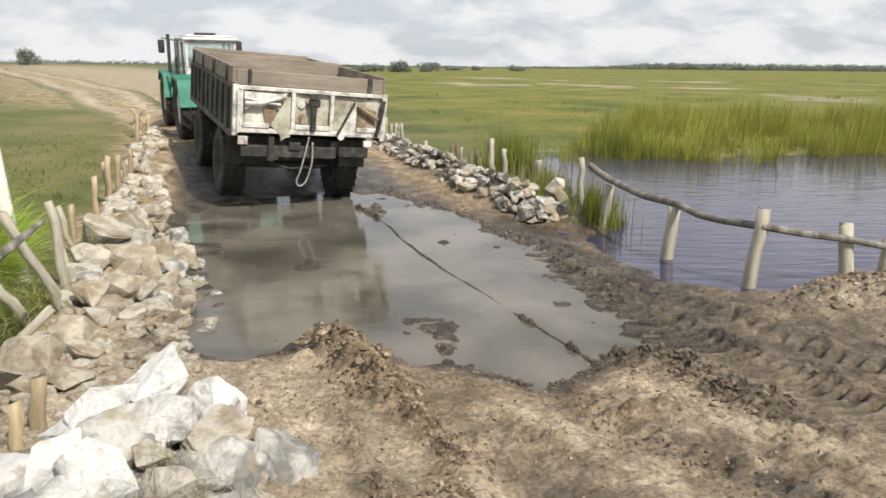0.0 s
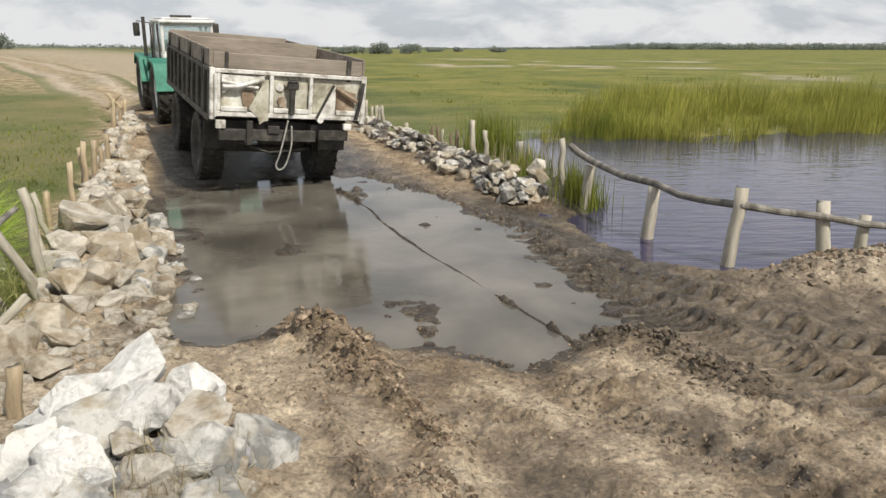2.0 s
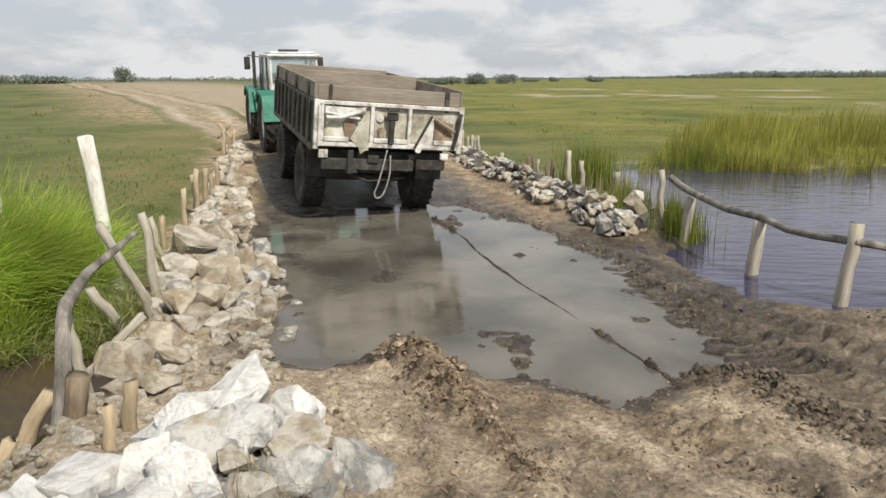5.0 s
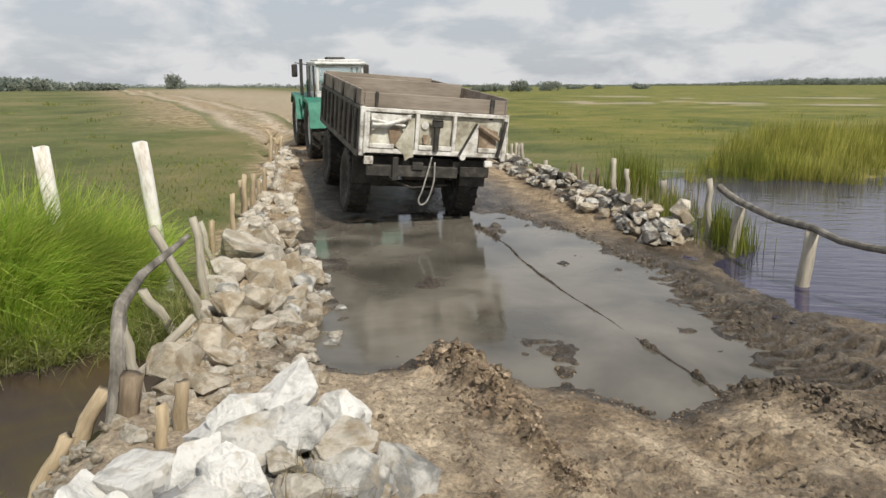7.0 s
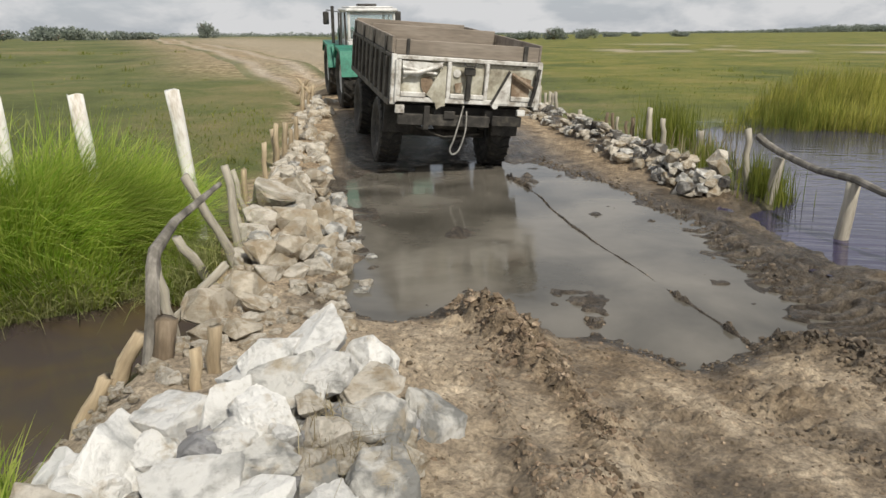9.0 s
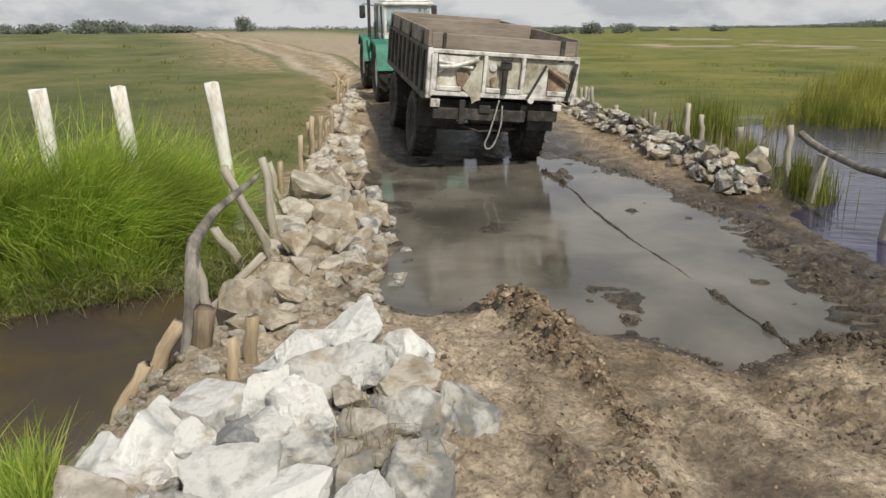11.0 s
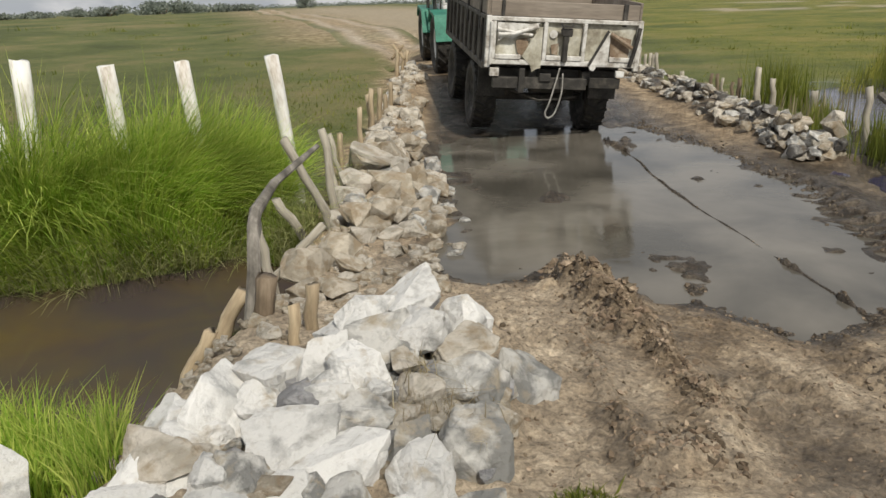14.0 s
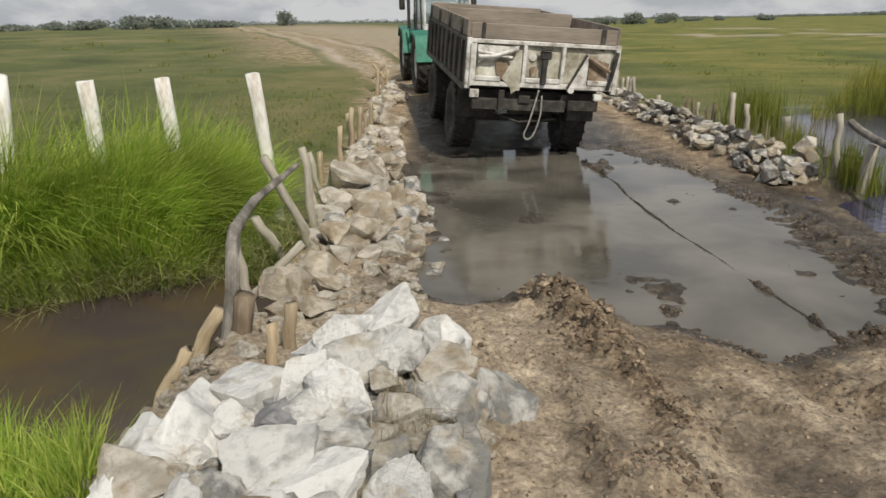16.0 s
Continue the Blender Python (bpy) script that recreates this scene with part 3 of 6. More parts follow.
    hollow = hollow + 0.08 * smooth(0.14, 0.42, fbm(x, y, 0.35, 4, 89)) * smooth(1.0, 0.1, p) + 0.05 * smooth(0.2, 0.5, fbm(x * 0.6, y, 0.5, 4, 90)) * smooth(10.5, 9.0, y)
    hollow = hollow + 0.084 * np.exp(-(d / 0.035) ** 2) * smooth(-0.6, -0.3, fbm(x, y, 0.7, 3, 85))
    for cx, cy, r, h in ((0.3, 6.42, 0.22, 0.062), (0.08, 6.6, 0.10, 0.06), (-1.23, 8.42, 0.16, 0.13), (-0.85, 12.1, 0.3, 0.13), (-0.65, 11.5, 0.2, 0.10), (-2.15, 10.1, 0.2, 0.08), (0.35, 9.6, 0.14, 0.09)):
        hollow = hollow + h * np.exp(-((x - cx) ** 2 + ((y - cy) / 1.4) ** 2) / r ** 2) * (0.7 + 1.3 * fbm(x, y, 0.18, 3, 87))
    z = z + (hollow - z) * smooth(-0.55, 0.38, p)
    k = inside(LAKE, x, y) + fbm(x, y, 0.6, 3, 91) * 0.25
    z = z + (-0.45 - z) * smooth(-0.25, 0.9, k)
    k = inside(STREAM, x, y) + fbm(x, y, 0.5, 3, 95) * 0.15
    z = z + (-0.75 - z) * smooth(-0.35, 0.35, k)
    return z


def cover(x, y, z):
    """How wet, how grassy and how pale the ground is."""
    dist = np.hypot(x, y)
    dl, dr = x - left_edge(y), right_edge(y) - x
    far = smooth(26, 34, dist)
    rd, _ = along(ROAD, x, y)
    n = fbm(x, y, 1.2, 4, 101)
    p = inside(PUDDLE, x, y)
    wet = smooth(-0.8, -0.2, p + n * 0.9)
    wet = np.maximum(wet, smooth(-1.4, 0.1, inside(LAKE, x, y) + n * 0.9))
    wet = np.maximum(wet, smooth(-2.0, -0.8, p + n * 0.6) * smooth(-0.2, 0.8, x + 0.36 * (y - 10)) * smooth(5.0, 6.8, y) * smooth(13.5, 10.5, y))
    wet = np.maximum(wet, 0.8 * smooth(2.1, 2.6, x + 0.42 * (y - 5.5) + n * 0.8) * smooth(4.0, 5.2, y) * smooth(9, 7, y))
    ridge_x = np.interp(y, [p_[1] for p_ in RIDGE[::-1]], [p_[0] for p_ in RIDGE[::-1]])
    wet = np.maximum(wet, (0.46 + 0.5 * n) * smooth(0.05, 0.35, x - ridge_x + n * 0.2) * smooth(7, 5.5, y))
    for line, amount, wide in ((WET_RUT, 0.8, 0.42), (BROWN_RUT, 0.72, 0.5), (DARK_RIDGE, 0.95, 0.45), (RIDGE, 0.35, 0.3), (CRUMB_LINE, 0.55, 0.16), (TRACKS[0][0], 0.8, 0.5), (TRACKS[1][0], 0.7, 0.5)):
        wet = np.maximum(wet, amount * smooth(wide, wide * 0.3, along(line, x, y)[0] + n * 0.3) * (0.75 + 0.8 * fbm(x, y, 0.5, 3, 103)))
    wet = np.maximum(wet, smooth(0.7, 1.3, dl) * smooth(9.5, 11, y) * smooth(19, 16, y) * smooth(0.5, 2.2, dr))
    grass = np.maximum(smooth(0.1, -0.6, dl + n * 0.5), smooth(0.0, -0.8, dr + n * 0.3))
    east = smooth(1.5, -2.5, x - right_edge(y))
    bare = 0.75 * smooth(5.5, 1.8, rd + n * 1.5) * east
    field = smooth(-3, 4, x + 0.62 * y - 6) * smooth(12, 2, x + 0.30 * y - 5) * smooth(22, 30, dist) * smooth(200, 90, dist) * east
    grass_far = 1 - np.maximum(bare, 0.6 * field)
    grass = grass * smooth(-0.7, -1.0, dl) + grass * smooth(6.0, 7.2, y) * (1 - smooth(-0.7, -1.0, dl))
    grass = grass * (1 - far) + grass_far * far
    streak = smooth(0.25, 0.42, fbm(x * 0.9, y, 9, 3, 111)) * smooth(50, 70, dist) * smooth(160, 120, dist) * smooth(-2, 4, x)
    pale = streak * 0.8
    pale = np.maximum(pale, 0.55 * smooth(0.15, 0.5, n + 0.25) * smooth(0.3, -0.3, p) * smooth(8, 5, y) * (1 - wet))
    pale = np.maximum(pale, 0.5 * smooth(1.6, 0.3, dl) * smooth(-0.3, 0.2, dl) * smooth(14, 6, y))
    pale = np.maximum(pale, 0.75 * smooth(-0.7, -0.2, dl) * smooth(1.5, 0.5, dl + 0.5 * n) * smooth(7, 5.5, y))
    for line in ([(1.7, 5.1), (1.95, 4.6), (2.3, 4.0), (2.7, 3.2)], [(0.85, 4.6), (1.1, 4.0), (1.45, 3.3), (1.7, 2.8)]):
        dry = np.exp(-(along(line, x, y)[0] / 0.2) ** 2) * smooth(-0.35, 0.05, n)
        wet, pale = wet * (1 - 0.85 * dry), np.maximum(pale, 0.55 * dry)
    pale = np.maximum(pale, 0.55 * field * far)
    pale = np.maximum(pale, 0.6 * smooth(-0.05, -0.35, x - ridge_x + 0.3 * n) * smooth(6.2, 5.2, y) * (1 - wet) * (1 - grass))
    wall = np.exp(-((dr - 0.35) / 0.45) ** 2) * smooth(10.6, 11.4, y) * smooth(26, 20, y)
    wet, pale = np.maximum(wet, 0.9 * wall), pale * (1 - wall)
    heap = np.exp(-(((x - 5.0) / 1.2) ** 2 + ((y - 7.0) / 0.6) ** 2))
    wet = wet * (1 - 0.8 * heap)
    pale = np.maximum(pale, 0.75 * heap)
    pale = np.maximum(pale, 0.7 * np.exp(-(((x - 0.33) / 0.24) ** 2 + ((y - 3.1) / 0.2) ** 2)))
    return wet * (1 - far), grass, pale


def axis_lines(lo, hi, step, far_lo, far_hi, growth=1.16):
    mid = list(np.arange(lo, hi + step / 2, step))
    up, s = [mid[-1]], step
    while up[-1] < far_hi:
        s *= growth
        up.append(up[-1] + s)
    down, s = [mid[0]], step
    while down[-1] > far_lo:
        s *= growth
        down.append(down[-1] - s)
    return np.array(down[:0:-1] + mid + up[1:])


gx = axis_lines(-3.0, 4.2, 0.018, -3200, 3200, 1.065)
gy = axis_lines(1.9, 9.0, 0.018, -600, 3600, 1.05)
GX, GY = np.meshgrid(gx, gy)
GZ = height(GX, GY)
nx, ny = len(gx), len(gy)
idx = np.arange(nx * ny).reshape(ny, nx)
quads = np.stack([idx[:-1, :-1], idx[:-1, 1:], idx[1:, 1:], idx[1:, :-1]], -1).reshape(-1, 4)
ground = fast_mesh("ground", np.stack([GX, GY, GZ], -1).reshape(-1, 3), quads, M_GROUND, smooth=True)
tagged(ground, "brown rutted dirt and mud, green meadow beyond", "ground", kind="structure")
masks = cover(GX, GY, GZ)
layer = ground.data.color_attributes.new("cover", "FLOAT_COLOR", "POINT")
marshy = smooth(2, 9, GX + 0.30 * GY - 4)
layer.data.foreach_set("color", np.stack([*masks, marshy], -1).astype(np.float32).ravel())


def on_sheet(x, y):
    """The height of the ground sheet itself, between its lines."""
    x, y = np.asarray(x, float), np.asarray(y, float)
    i, j = np.clip(np.searchsorted(gx, x) - 1, 0, nx - 2), np.clip(np.searchsorted(gy, y) - 1, 0, ny - 2)
    u, v = (x - gx[i]) / (gx[i + 1] - gx[i]), (y - gy[j]) / (gy[j + 1] - gy[j])
    return (GZ[j, i] * (1 - u) + GZ[j, i + 1] * u) * (1 - v) + (GZ[j + 1, i] * (1 - u) + GZ[j + 1, i + 1] * u) * v


# the track beyond the causeway, two pale wheel ruts with a darker crown
way = np.array([(-6.5, 20.7)] + ROAD[4:10])
seg = np.r_[0, np.cumsum(np.hypot(*np.diff(way, axis=0).T))]
at_s = seg[-1] * np.linspace(0.0, 1, 260) ** 1.8
cx_, cy_ = np.interp(at_s, seg, way[:, 0]), np.interp(at_s, seg, way[:, 1])
for _ in range(6):
    cx_[1:-1], cy_[1:-1] = (cx_[:-2] + cx_[1:-1] + cx_[2:]) / 3, (cy_[:-2] + cy_[1:-1] + cy_[2:]) / 3
tx, ty = np.gradient(cx_), np.gradient(cy_)
tl = np.hypot(tx, ty)
tx, ty = tx / tl, ty / tl
across = np.linspace(-1.75, 1.75, 23)
wob = 0.25 * fbm(at_s, at_s * 0, 6, 3, 77)
RX = cx_[:, None] + ty[:, None] * (across[None] + wob[:, None])
RY = cy_[:, None] - tx[:, None] * (across[None] + wob[:, None])
rut = np.exp(-((np.abs(across) - 0.8) / 0.28) ** 2)[None] * np.ones_like(RX)
edge_fall = smooth(1.75, 1.3, np.abs(across))[None]
RZ = on_sheet(RX, RY) + 0.045 * edge_fall - 0.03 * (1 - edge_fall) - 0.02 * rut + 0.02 * fbm(RX, RY, 0.7, 3, 78)
rn = np.arange(RX.size).reshape(RX.shape)
rq = np.stack([rn[:-1, :-1], rn[:-1, 1:], rn[1:, 1:], rn[1:, :-1]], -1).reshape(-1, 4)
track = fast_mesh("road", np.stack([RX, RY, RZ], -1).reshape(-1, 3), rq, M_GROUND, smooth=True)
tagged(track, "pale rutted dirt track over the meadow", "road", kind="structure")
if track.data.polygons[0].normal.z < 0:
    track.data.flip_normals()
tint = track.data.color_attributes.new("cover", "FLOAT_COLOR", "POINT")
nn = fbm(RX, RY, 1.5, 3, 79)
tint.data.foreach_set("color", np.stack([np.zeros_like(RX), np.clip(0.75 * (1 - rut) * smooth(0.6, 1.6, np.abs(across))[None] + 0.25 * (1 - rut) + nn * 0.5, 0, 1), np.clip(0.12 + rut * 0.8 + nn * 0.4, 0, 1) * smooth(0, 8, at_s)[:, None], np.zeros_like(RX)], -1).astype(np.float32).ravel())


def sheet(name, poly, grow, z, mat, label, category):
    """A still water surface a little wider than its hollow, so that the banks cut it."""
    area = sum(a[0] * b[1] - b[0] * a[1] for a, b in zip(poly, poly[1:] + poly[:1]))
    side = 1 if area > 0 else -1
    bm = bmesh.new()
    vs = []
    for i, (x, y) in enumerate(poly):
        (xa, ya), (xb, yb) = poly[i - 1], poly[(i + 1) % len(poly)]
        d = Vector((xb - xa, yb - ya)).normalized()
        vs.append(bm.verts.new((x + side * d.y * grow, y - side * d.x * grow, z)))
    f = bm.faces.new(vs)
    bmesh.ops.triangulate(bm, faces=[f])
    ob = part(name, bm, mat)
    if ob.data.polygons[0].normal.z < 0:
        ob.data.flip_normals()
    return tagged(ob, label, category, kind="structure")


sheet("water_lake", LAKE, 0.6, -0.045, M_LAKE, "rippled dark blue-grey marsh water", "water")
sheet("water_puddle", PUDDLE, 0.4, 0.0, M_PUDDLE, "murky grey puddle across the dirt road", "water")
sheet("water_stream", STREAM, 0.4, -0.36, M_STREAM, "still brown stream water reflecting the sky", "water")


# ---- stones ----
def rock_mesh(name, seed, n=16, cuts=1, rough=0.05, chip=0.0, worn=0.016):
    """An angular broken stone of unit size: the hull of scattered points, with rubbed edges and a grainy skin."""
    rng = random.Random(seed)
    bm = bmesh.new()
    for _ in range(n):
        v = Vector((rng.uniform(-1, 1), rng.uniform(-1, 1), rng.uniform(-1, 1)))
        v = v / max(abs(c) for c in v) * rng.uniform(0.78, 1.0) if rng.random() < 0.55 else v.normalized()
        bm.verts.new(v * 0.5)
    hull = bmesh.ops.convex_hull(bm, input=bm.verts[:])
    loose = [v for v in bm.verts if not v.link_faces]
    bmesh.ops.delete(bm, geom=loose, context="VERTS")
    bmesh.ops.dissolve_limit(bm, angle_limit=radians(14), verts=bm.verts[:], edges=bm.edges[:])
    bmesh.ops.bevel(bm, geom=bm.edges[:], offset=worn, segments=1, affect="EDGES", clamp_overlap=True)
    bmesh.ops.triangulate(bm, faces=bm.faces[:])
    for _ in range(cuts):
        bmesh.ops.subdivide_edges(bm, edges=bm.edges[:], cuts=1, use_grid_fill=True)
    for v in bm.verts:
        p = v.co * 3.1 + Vector((seed * 3.7, 0, 0))
        v.co += v.co.normalized() * (noise.noise(p) * rough + noise.noise(p * 3.3) * rough * 0.45)
        if chip:
            q = p * 0.9 + noise.noise_vector(p * 0.8) * 0.35
            near = noise.voronoi(q)[0]
            v.co += v.co.normalized() * chip * (noise.cell(q * 1.3) * 0.5 - 0.9 * max(0.0, 0.22 - (near[1] - near[0])) / 0.22)
    me = bpy.data.meshes.new(name)
    bmesh.ops.recalc_face_normals(bm, faces=bm.faces)
    bm.to_mesh(me)
    bm.free()
    return me


PILE_SHAPES = [rock_mesh("rock", 100 + k, 12 + k % 6, 3, 0.012, 0.03, 0.008) for k in range(16)]
STONE_SHAPES = [rock_mesh("stone", 200 + k, 14 + k % 5, 1, 0.06) for k in range(10)]
RUBBLE_SHAPES = [rock_mesh("rubble", 300 + k, 12 + k % 5, 1, 0.05) for k in range(10)]


def stone(name, shapes, k, parent, at, size, turn, mat):
    """One stone under its heap, sharing a shape with others."""
    me = shapes[k % len(shapes)]
    if not me.materials:
        me.materials.append(None)
    ob = new(name, me)
    ob.parent = parent
    ob.matrix_world = Matrix.LocRotScale(at, Euler(turn), size)
    ob.material_slots[0].link = "OBJECT"
    ob.material_slots[0].material = mat
    return ob


rng = random.Random(4)
pile = thing("rock_pile", pose(-1.1, 2.9, 0.4), "heap of broken white and grey limestone rocks on dirt", "rock pile")


def pile_rock(x, y, z, w, h, k, mat=M_LIME, turn=0.0, tilt=0.0):
    stone("rock", PILE_SHAPES, k, pile, (x, y, z), (w * 1.24, w * 1.2, h * 1.28), (tilt, rng.uniform(-0.25, 0.25), turn), mat)


# the crest first, then down towards the near foot of the heap
pile_rock(-1.05, 3.42, 0.77, 0.33, 0.22, 6, M_LIME, 0.9, 0.1)
pile_rock(-0.79, 3.43, 0.65, 0.30, 0.26, 1, M_LIME, 0.9, -0.5)
pile_rock(-1.21, 3.19, 0.74, 0.25, 0.20, 2, M_LIME, 0.2, 0.4)
pile_rock(-0.92, 3.17, 0.74, 0.25, 0.22, 3, M_LIME, 0.1, 0.1)
pile_rock(-1.06, 3.02, 0.70, 0.32, 0.24, 4, M_LIME_GREY, 0.5, 0.3)
pile_rock(-0.73, 3.22, 0.62, 0.29, 0.21, 5, M_STONE_PALE, 0.8, 0.2)
pile_rock(-1.32, 3.15, 0.67, 0.22, 0.15, 6, M_LIME, 1.2, 0.1)
pile_rock(-1.29, 2.89, 0.62, 0.27, 0.27, 7, M_LIME, 0.4, 0.3)
pile_rock(-1.05, 2.82, 0.64, 0.25, 0.19, 8, M_LIME, 0.9, 0.2)
pile_rock(-1.15, 2.66, 0.62, 0.22, 0.18, 9, M_LIME, 0.1, 0.1)
pile_rock(-0.94, 2.73, 0.60, 0.13, 0.17, 10, M_LIME, 0.3, 0.2)
pile_rock(-0.82, 2.85, 0.57, 0.22, 0.20, 11, M_STONE_PALE, 0.7, 0.1)
pile_rock(-0.90, 2.96, 0.66, 0.17, 0.12, 12, M_STONE_PALE, 0.3, 0.2)
pile_rock(-0.67, 3.08, 0.52, 0.35, 0.25, 13, M_LIME_GREY, 0.1, 0.1)
pile_rock(-0.46, 3.41, 0.41, 0.26, 0.41, 14, M_LIME_GREY, -0.7, -0.6)
pile_rock(-1.56, 2.86, 0.55, 0.36, 0.33, 15, M_LIME, 0.2, 0.3)
pile_rock(-1.24, 2.56, 0.61, 0.18, 0.20, 0, M_LIME_DARK, 0.6, 0.2)
pile_rock(-1.62, 2.58, 0.50, 0.50, 0.40, 1, M_LIME, -0.5, 0.4)
pile_rock(-1.49, 2.64, 0.54, 0.22, 0.20, 2, M_LIME, 0.8, 0.1)
pile_rock(-1.74, 2.38, 0.46, 0.40, 0.34, 3, M_LIME, -0.4, 0.4)
pile_rock(-1.16, 2.35, 0.57, 0.35, 0.25, 4, M_LIME, 0.3, 0.3)
pile_rock(-1.00, 2.57, 0.58, 0.28, 0.20, 5, M_LIME_GREY, 0.8, 0.2)
pile_rock(-0.95, 2.36, 0.53, 0.33, 0.21, 6, M_LIME, 0.2, 0.4)
pile_rock(-0.76, 2.57, 0.50, 0.22, 0.18, 7, M_LIME_GREY, 0.5, 0.2)
pile_rock(-0.49, 2.66, 0.40, 0.32, 0.32, 8, M_LIME_GREY, 0.05, 0.1)
pile_rock(-0.65, 2.42, 0.45, 0.27, 0.23, 9, M_LIME, 0.9, 0.3)
pile_rock(-1.63, 2.22, 0.49, 0.33, 0.20, 10, M_STONE_PALE, 0.3, 0.4)
pile_rock(-1.38, 2.12, 0.54, 0.17, 0.20, 11, M_LIME, 0.5, 0.2)
pile_rock(-1.62, 2.07, 0.48, 0.33, 0.16, 12, M_LIME, -0.3, 0.3)
pile_rock(-1.23, 2.13, 0.55, 0.19, 0.18, 13, M_LIME_GREY, 0.7, 0.1)
pile_rock(-1.07, 2.10, 0.54, 0.20, 0.12, 14, M_LIME, 0.2, 0.3)
pile_rock(-0.88, 2.15, 0.49, 0.27, 0.16, 15, M_LIME_GREY, 0.6, 0.2)
pile_rock(-0.68, 2.79, 0.48, 0.28, 0.12, 0, M_STONE_PALE, 0.4, 0.1)
pile_rock(-0.51, 2.97, 0.43, 0.24, 0.15, 1, M_STONE_PALE, 0.9, 0.2)
pile_rock(-0.85, 2.66, 0.56, 0.16, 0.10, 2, M_STONE_PALE, 0.1, 0.2)
pile_rock(-1.26, 1.99, 0.51, 0.27, 0.18, 3, M_LIME, 0.2, 0.1)
pile_rock(-1.60, 1.92, 0.47, 0.28, 0.18, 4, M_LIME, 0.8, 0.2)
pile_rock(-0.69, 2.16, 0.45, 0.27, 0.15, 5, M_LIME, 0.3, 0.2)
pile_rock(-0.43, 2.30, 0.40, 0.28, 0.18, 6, M_LIME_GREY, 0.6, 0.2)
pile_rock(-0.95, 1.98, 0.49, 0.28, 0.17, 7, M_LIME, 0.1, 0.3)
pile_rock(-1.32, 1.83, 0.49, 0.28, 0.17, 8, M_LIME_GREY, 0.9, 0.1)
def pile_chip(x, y, z, w, h, k, mat, turn=0.0, tilt=0.0):
    stone("rubble", RUBBLE_SHAPES, k, pile, (x, y, z), (w * 1.2, w * 1.1, h * 1.2), (tilt, rng.uniform(-0.25, 0.25), turn), mat)


for k in range(90):
    py = rng.uniform(2.3, 4.6)
    px = float(left_edge(py)) + rng.uniform(-0.5, 0.05)
    s = rng.uniform(0.03, 0.085)
    pile_chip(px, py - 0.04, float(height(px, py)) + 0.04, s, s * 0.7, rng.randrange(10), rng.choice([M_STONE_PALE, M_STONE_TAN]), rng.uniform(0, 3))
for k in range(110):
    a, r = rng.uniform(0, 2 * math.pi), rng.uniform(0.0, 0.98)
    px, py = -1.08 + r * 0.72 * math.cos(a), 2.8 + r * 0.8 * math.sin(a)
    s = rng.uniform(0.06, 0.17)
    pile_chip(px, py, float(height(px, py)) + rng.uniform(0.0, 0.05), s, s * 0.8, rng.randrange(10), rng.choice([M_LIME_GREY, M_LIME_DARK, M_STONE_TAN]), rng.uniform(0, 3), rng.uniform(-0.4, 0.4))
lone = tagged(new("boulder", STONE_SHAPES[0].copy()), "pale limestone boulder in the grass", "boulder")
lone.data.materials.clear()
lone.data.materials.append(M_LIME)
lone.matrix_world = Matrix.LocRotScale((-2.5, 2.12, 0.28), Euler((0.2, 0.1, 0.8)), (0.38, 0.36, 0.42))

# causeway edge, stream side
left_bank = thing("stone_bank", pose(-3.3, 8, 0.1), "rough bank of dusty tan and pale stones along the road", "stone bank", "road banks")


def wall_stone(x, y, z, w, h, k, mat=M_STONE_TAN, turn=0.0, parent=left_bank):
    stone("stone", STONE_SHAPES, k, parent, (x, y, z), (w * 0.98, w * 0.9, h * 0.98), (rng.uniform(-0.3, 0.3), rng.uniform(-0.3, 0.3), turn), mat)


wall_stone(-3.28, 8.09, 0.42, 0.58, 0.46, 0, M_STONE_PALE, 0.3)
wall_stone(-3.21, 7.49, 0.30, 0.42, 0.32, 1, M_STONE_PALE)
wall_stone(-2.84, 7.58, 0.28, 0.52, 0.38, 2, turn=0.4)
wall_stone(-2.72, 8.14, 0.24, 0.36, 0.38, 3, turn=1.0)
wall_stone(-3.09, 7.06, 0.22, 0.28, 0.24, 4, M_STONE_PALE)
wall_stone(-2.79, 7.11, 0.20, 0.38, 0.28, 5, turn=0.7)
wall_stone(-3.00, 8.20, 0.36, 0.48, 0.34, 6, M_STONE_PALE)
wall_stone(-2.73, 6.80, 0.08, 0.24, 0.13, 7, M_STONE_PALE)
wall_stone(-2.62, 6.31, 0.12, 0.29, 0.26, 8, M_STONE_PALE, 0.5)
wall_stone(-2.47, 6.95, 0.05, 0.24, 0.11, 9)
wall_stone(-2.42, 6.45, 0.09, 0.34, 0.15, 1, M_STONE_PALE)
wall_stone(-2.94, 6.72, 0.13, 0.25, 0.20, 2, M_STONE_PALE)
wall_stone(-2.62, 5.19, 0.20, 0.46, 0.34, 3, turn=0.4)
wall_stone(-2.55, 5.68, 0.16, 0.44, 0.30, 4, turn=0.9)
wall_stone(-2.85, 5.75, 0.10, 0.36, 0.26, 8, turn=1.4)
wall_stone(-2.30, 5.35, 0.17, 0.30, 0.18, 0)
wall_stone(-2.20, 4.85, 0.20, 0.34, 0.18, 5, turn=0.4)
wall_stone(-2.45, 4.75, 0.18, 0.30, 0.22, 6, turn=1.9)
wall_stone(-3.61, 8.49, 0.46, 0.44, 0.30, 5, M_STONE_PALE)
wall_stone(-3.36, 8.80, 0.42, 0.45, 0.32, 6)
wall_stone(-3.85, 9.68, 0.38, 0.42, 0.28, 7, M_STONE_PALE)
wall_stone(-2.15, 6.75, 0.02, 0.20, 0.09, 8)
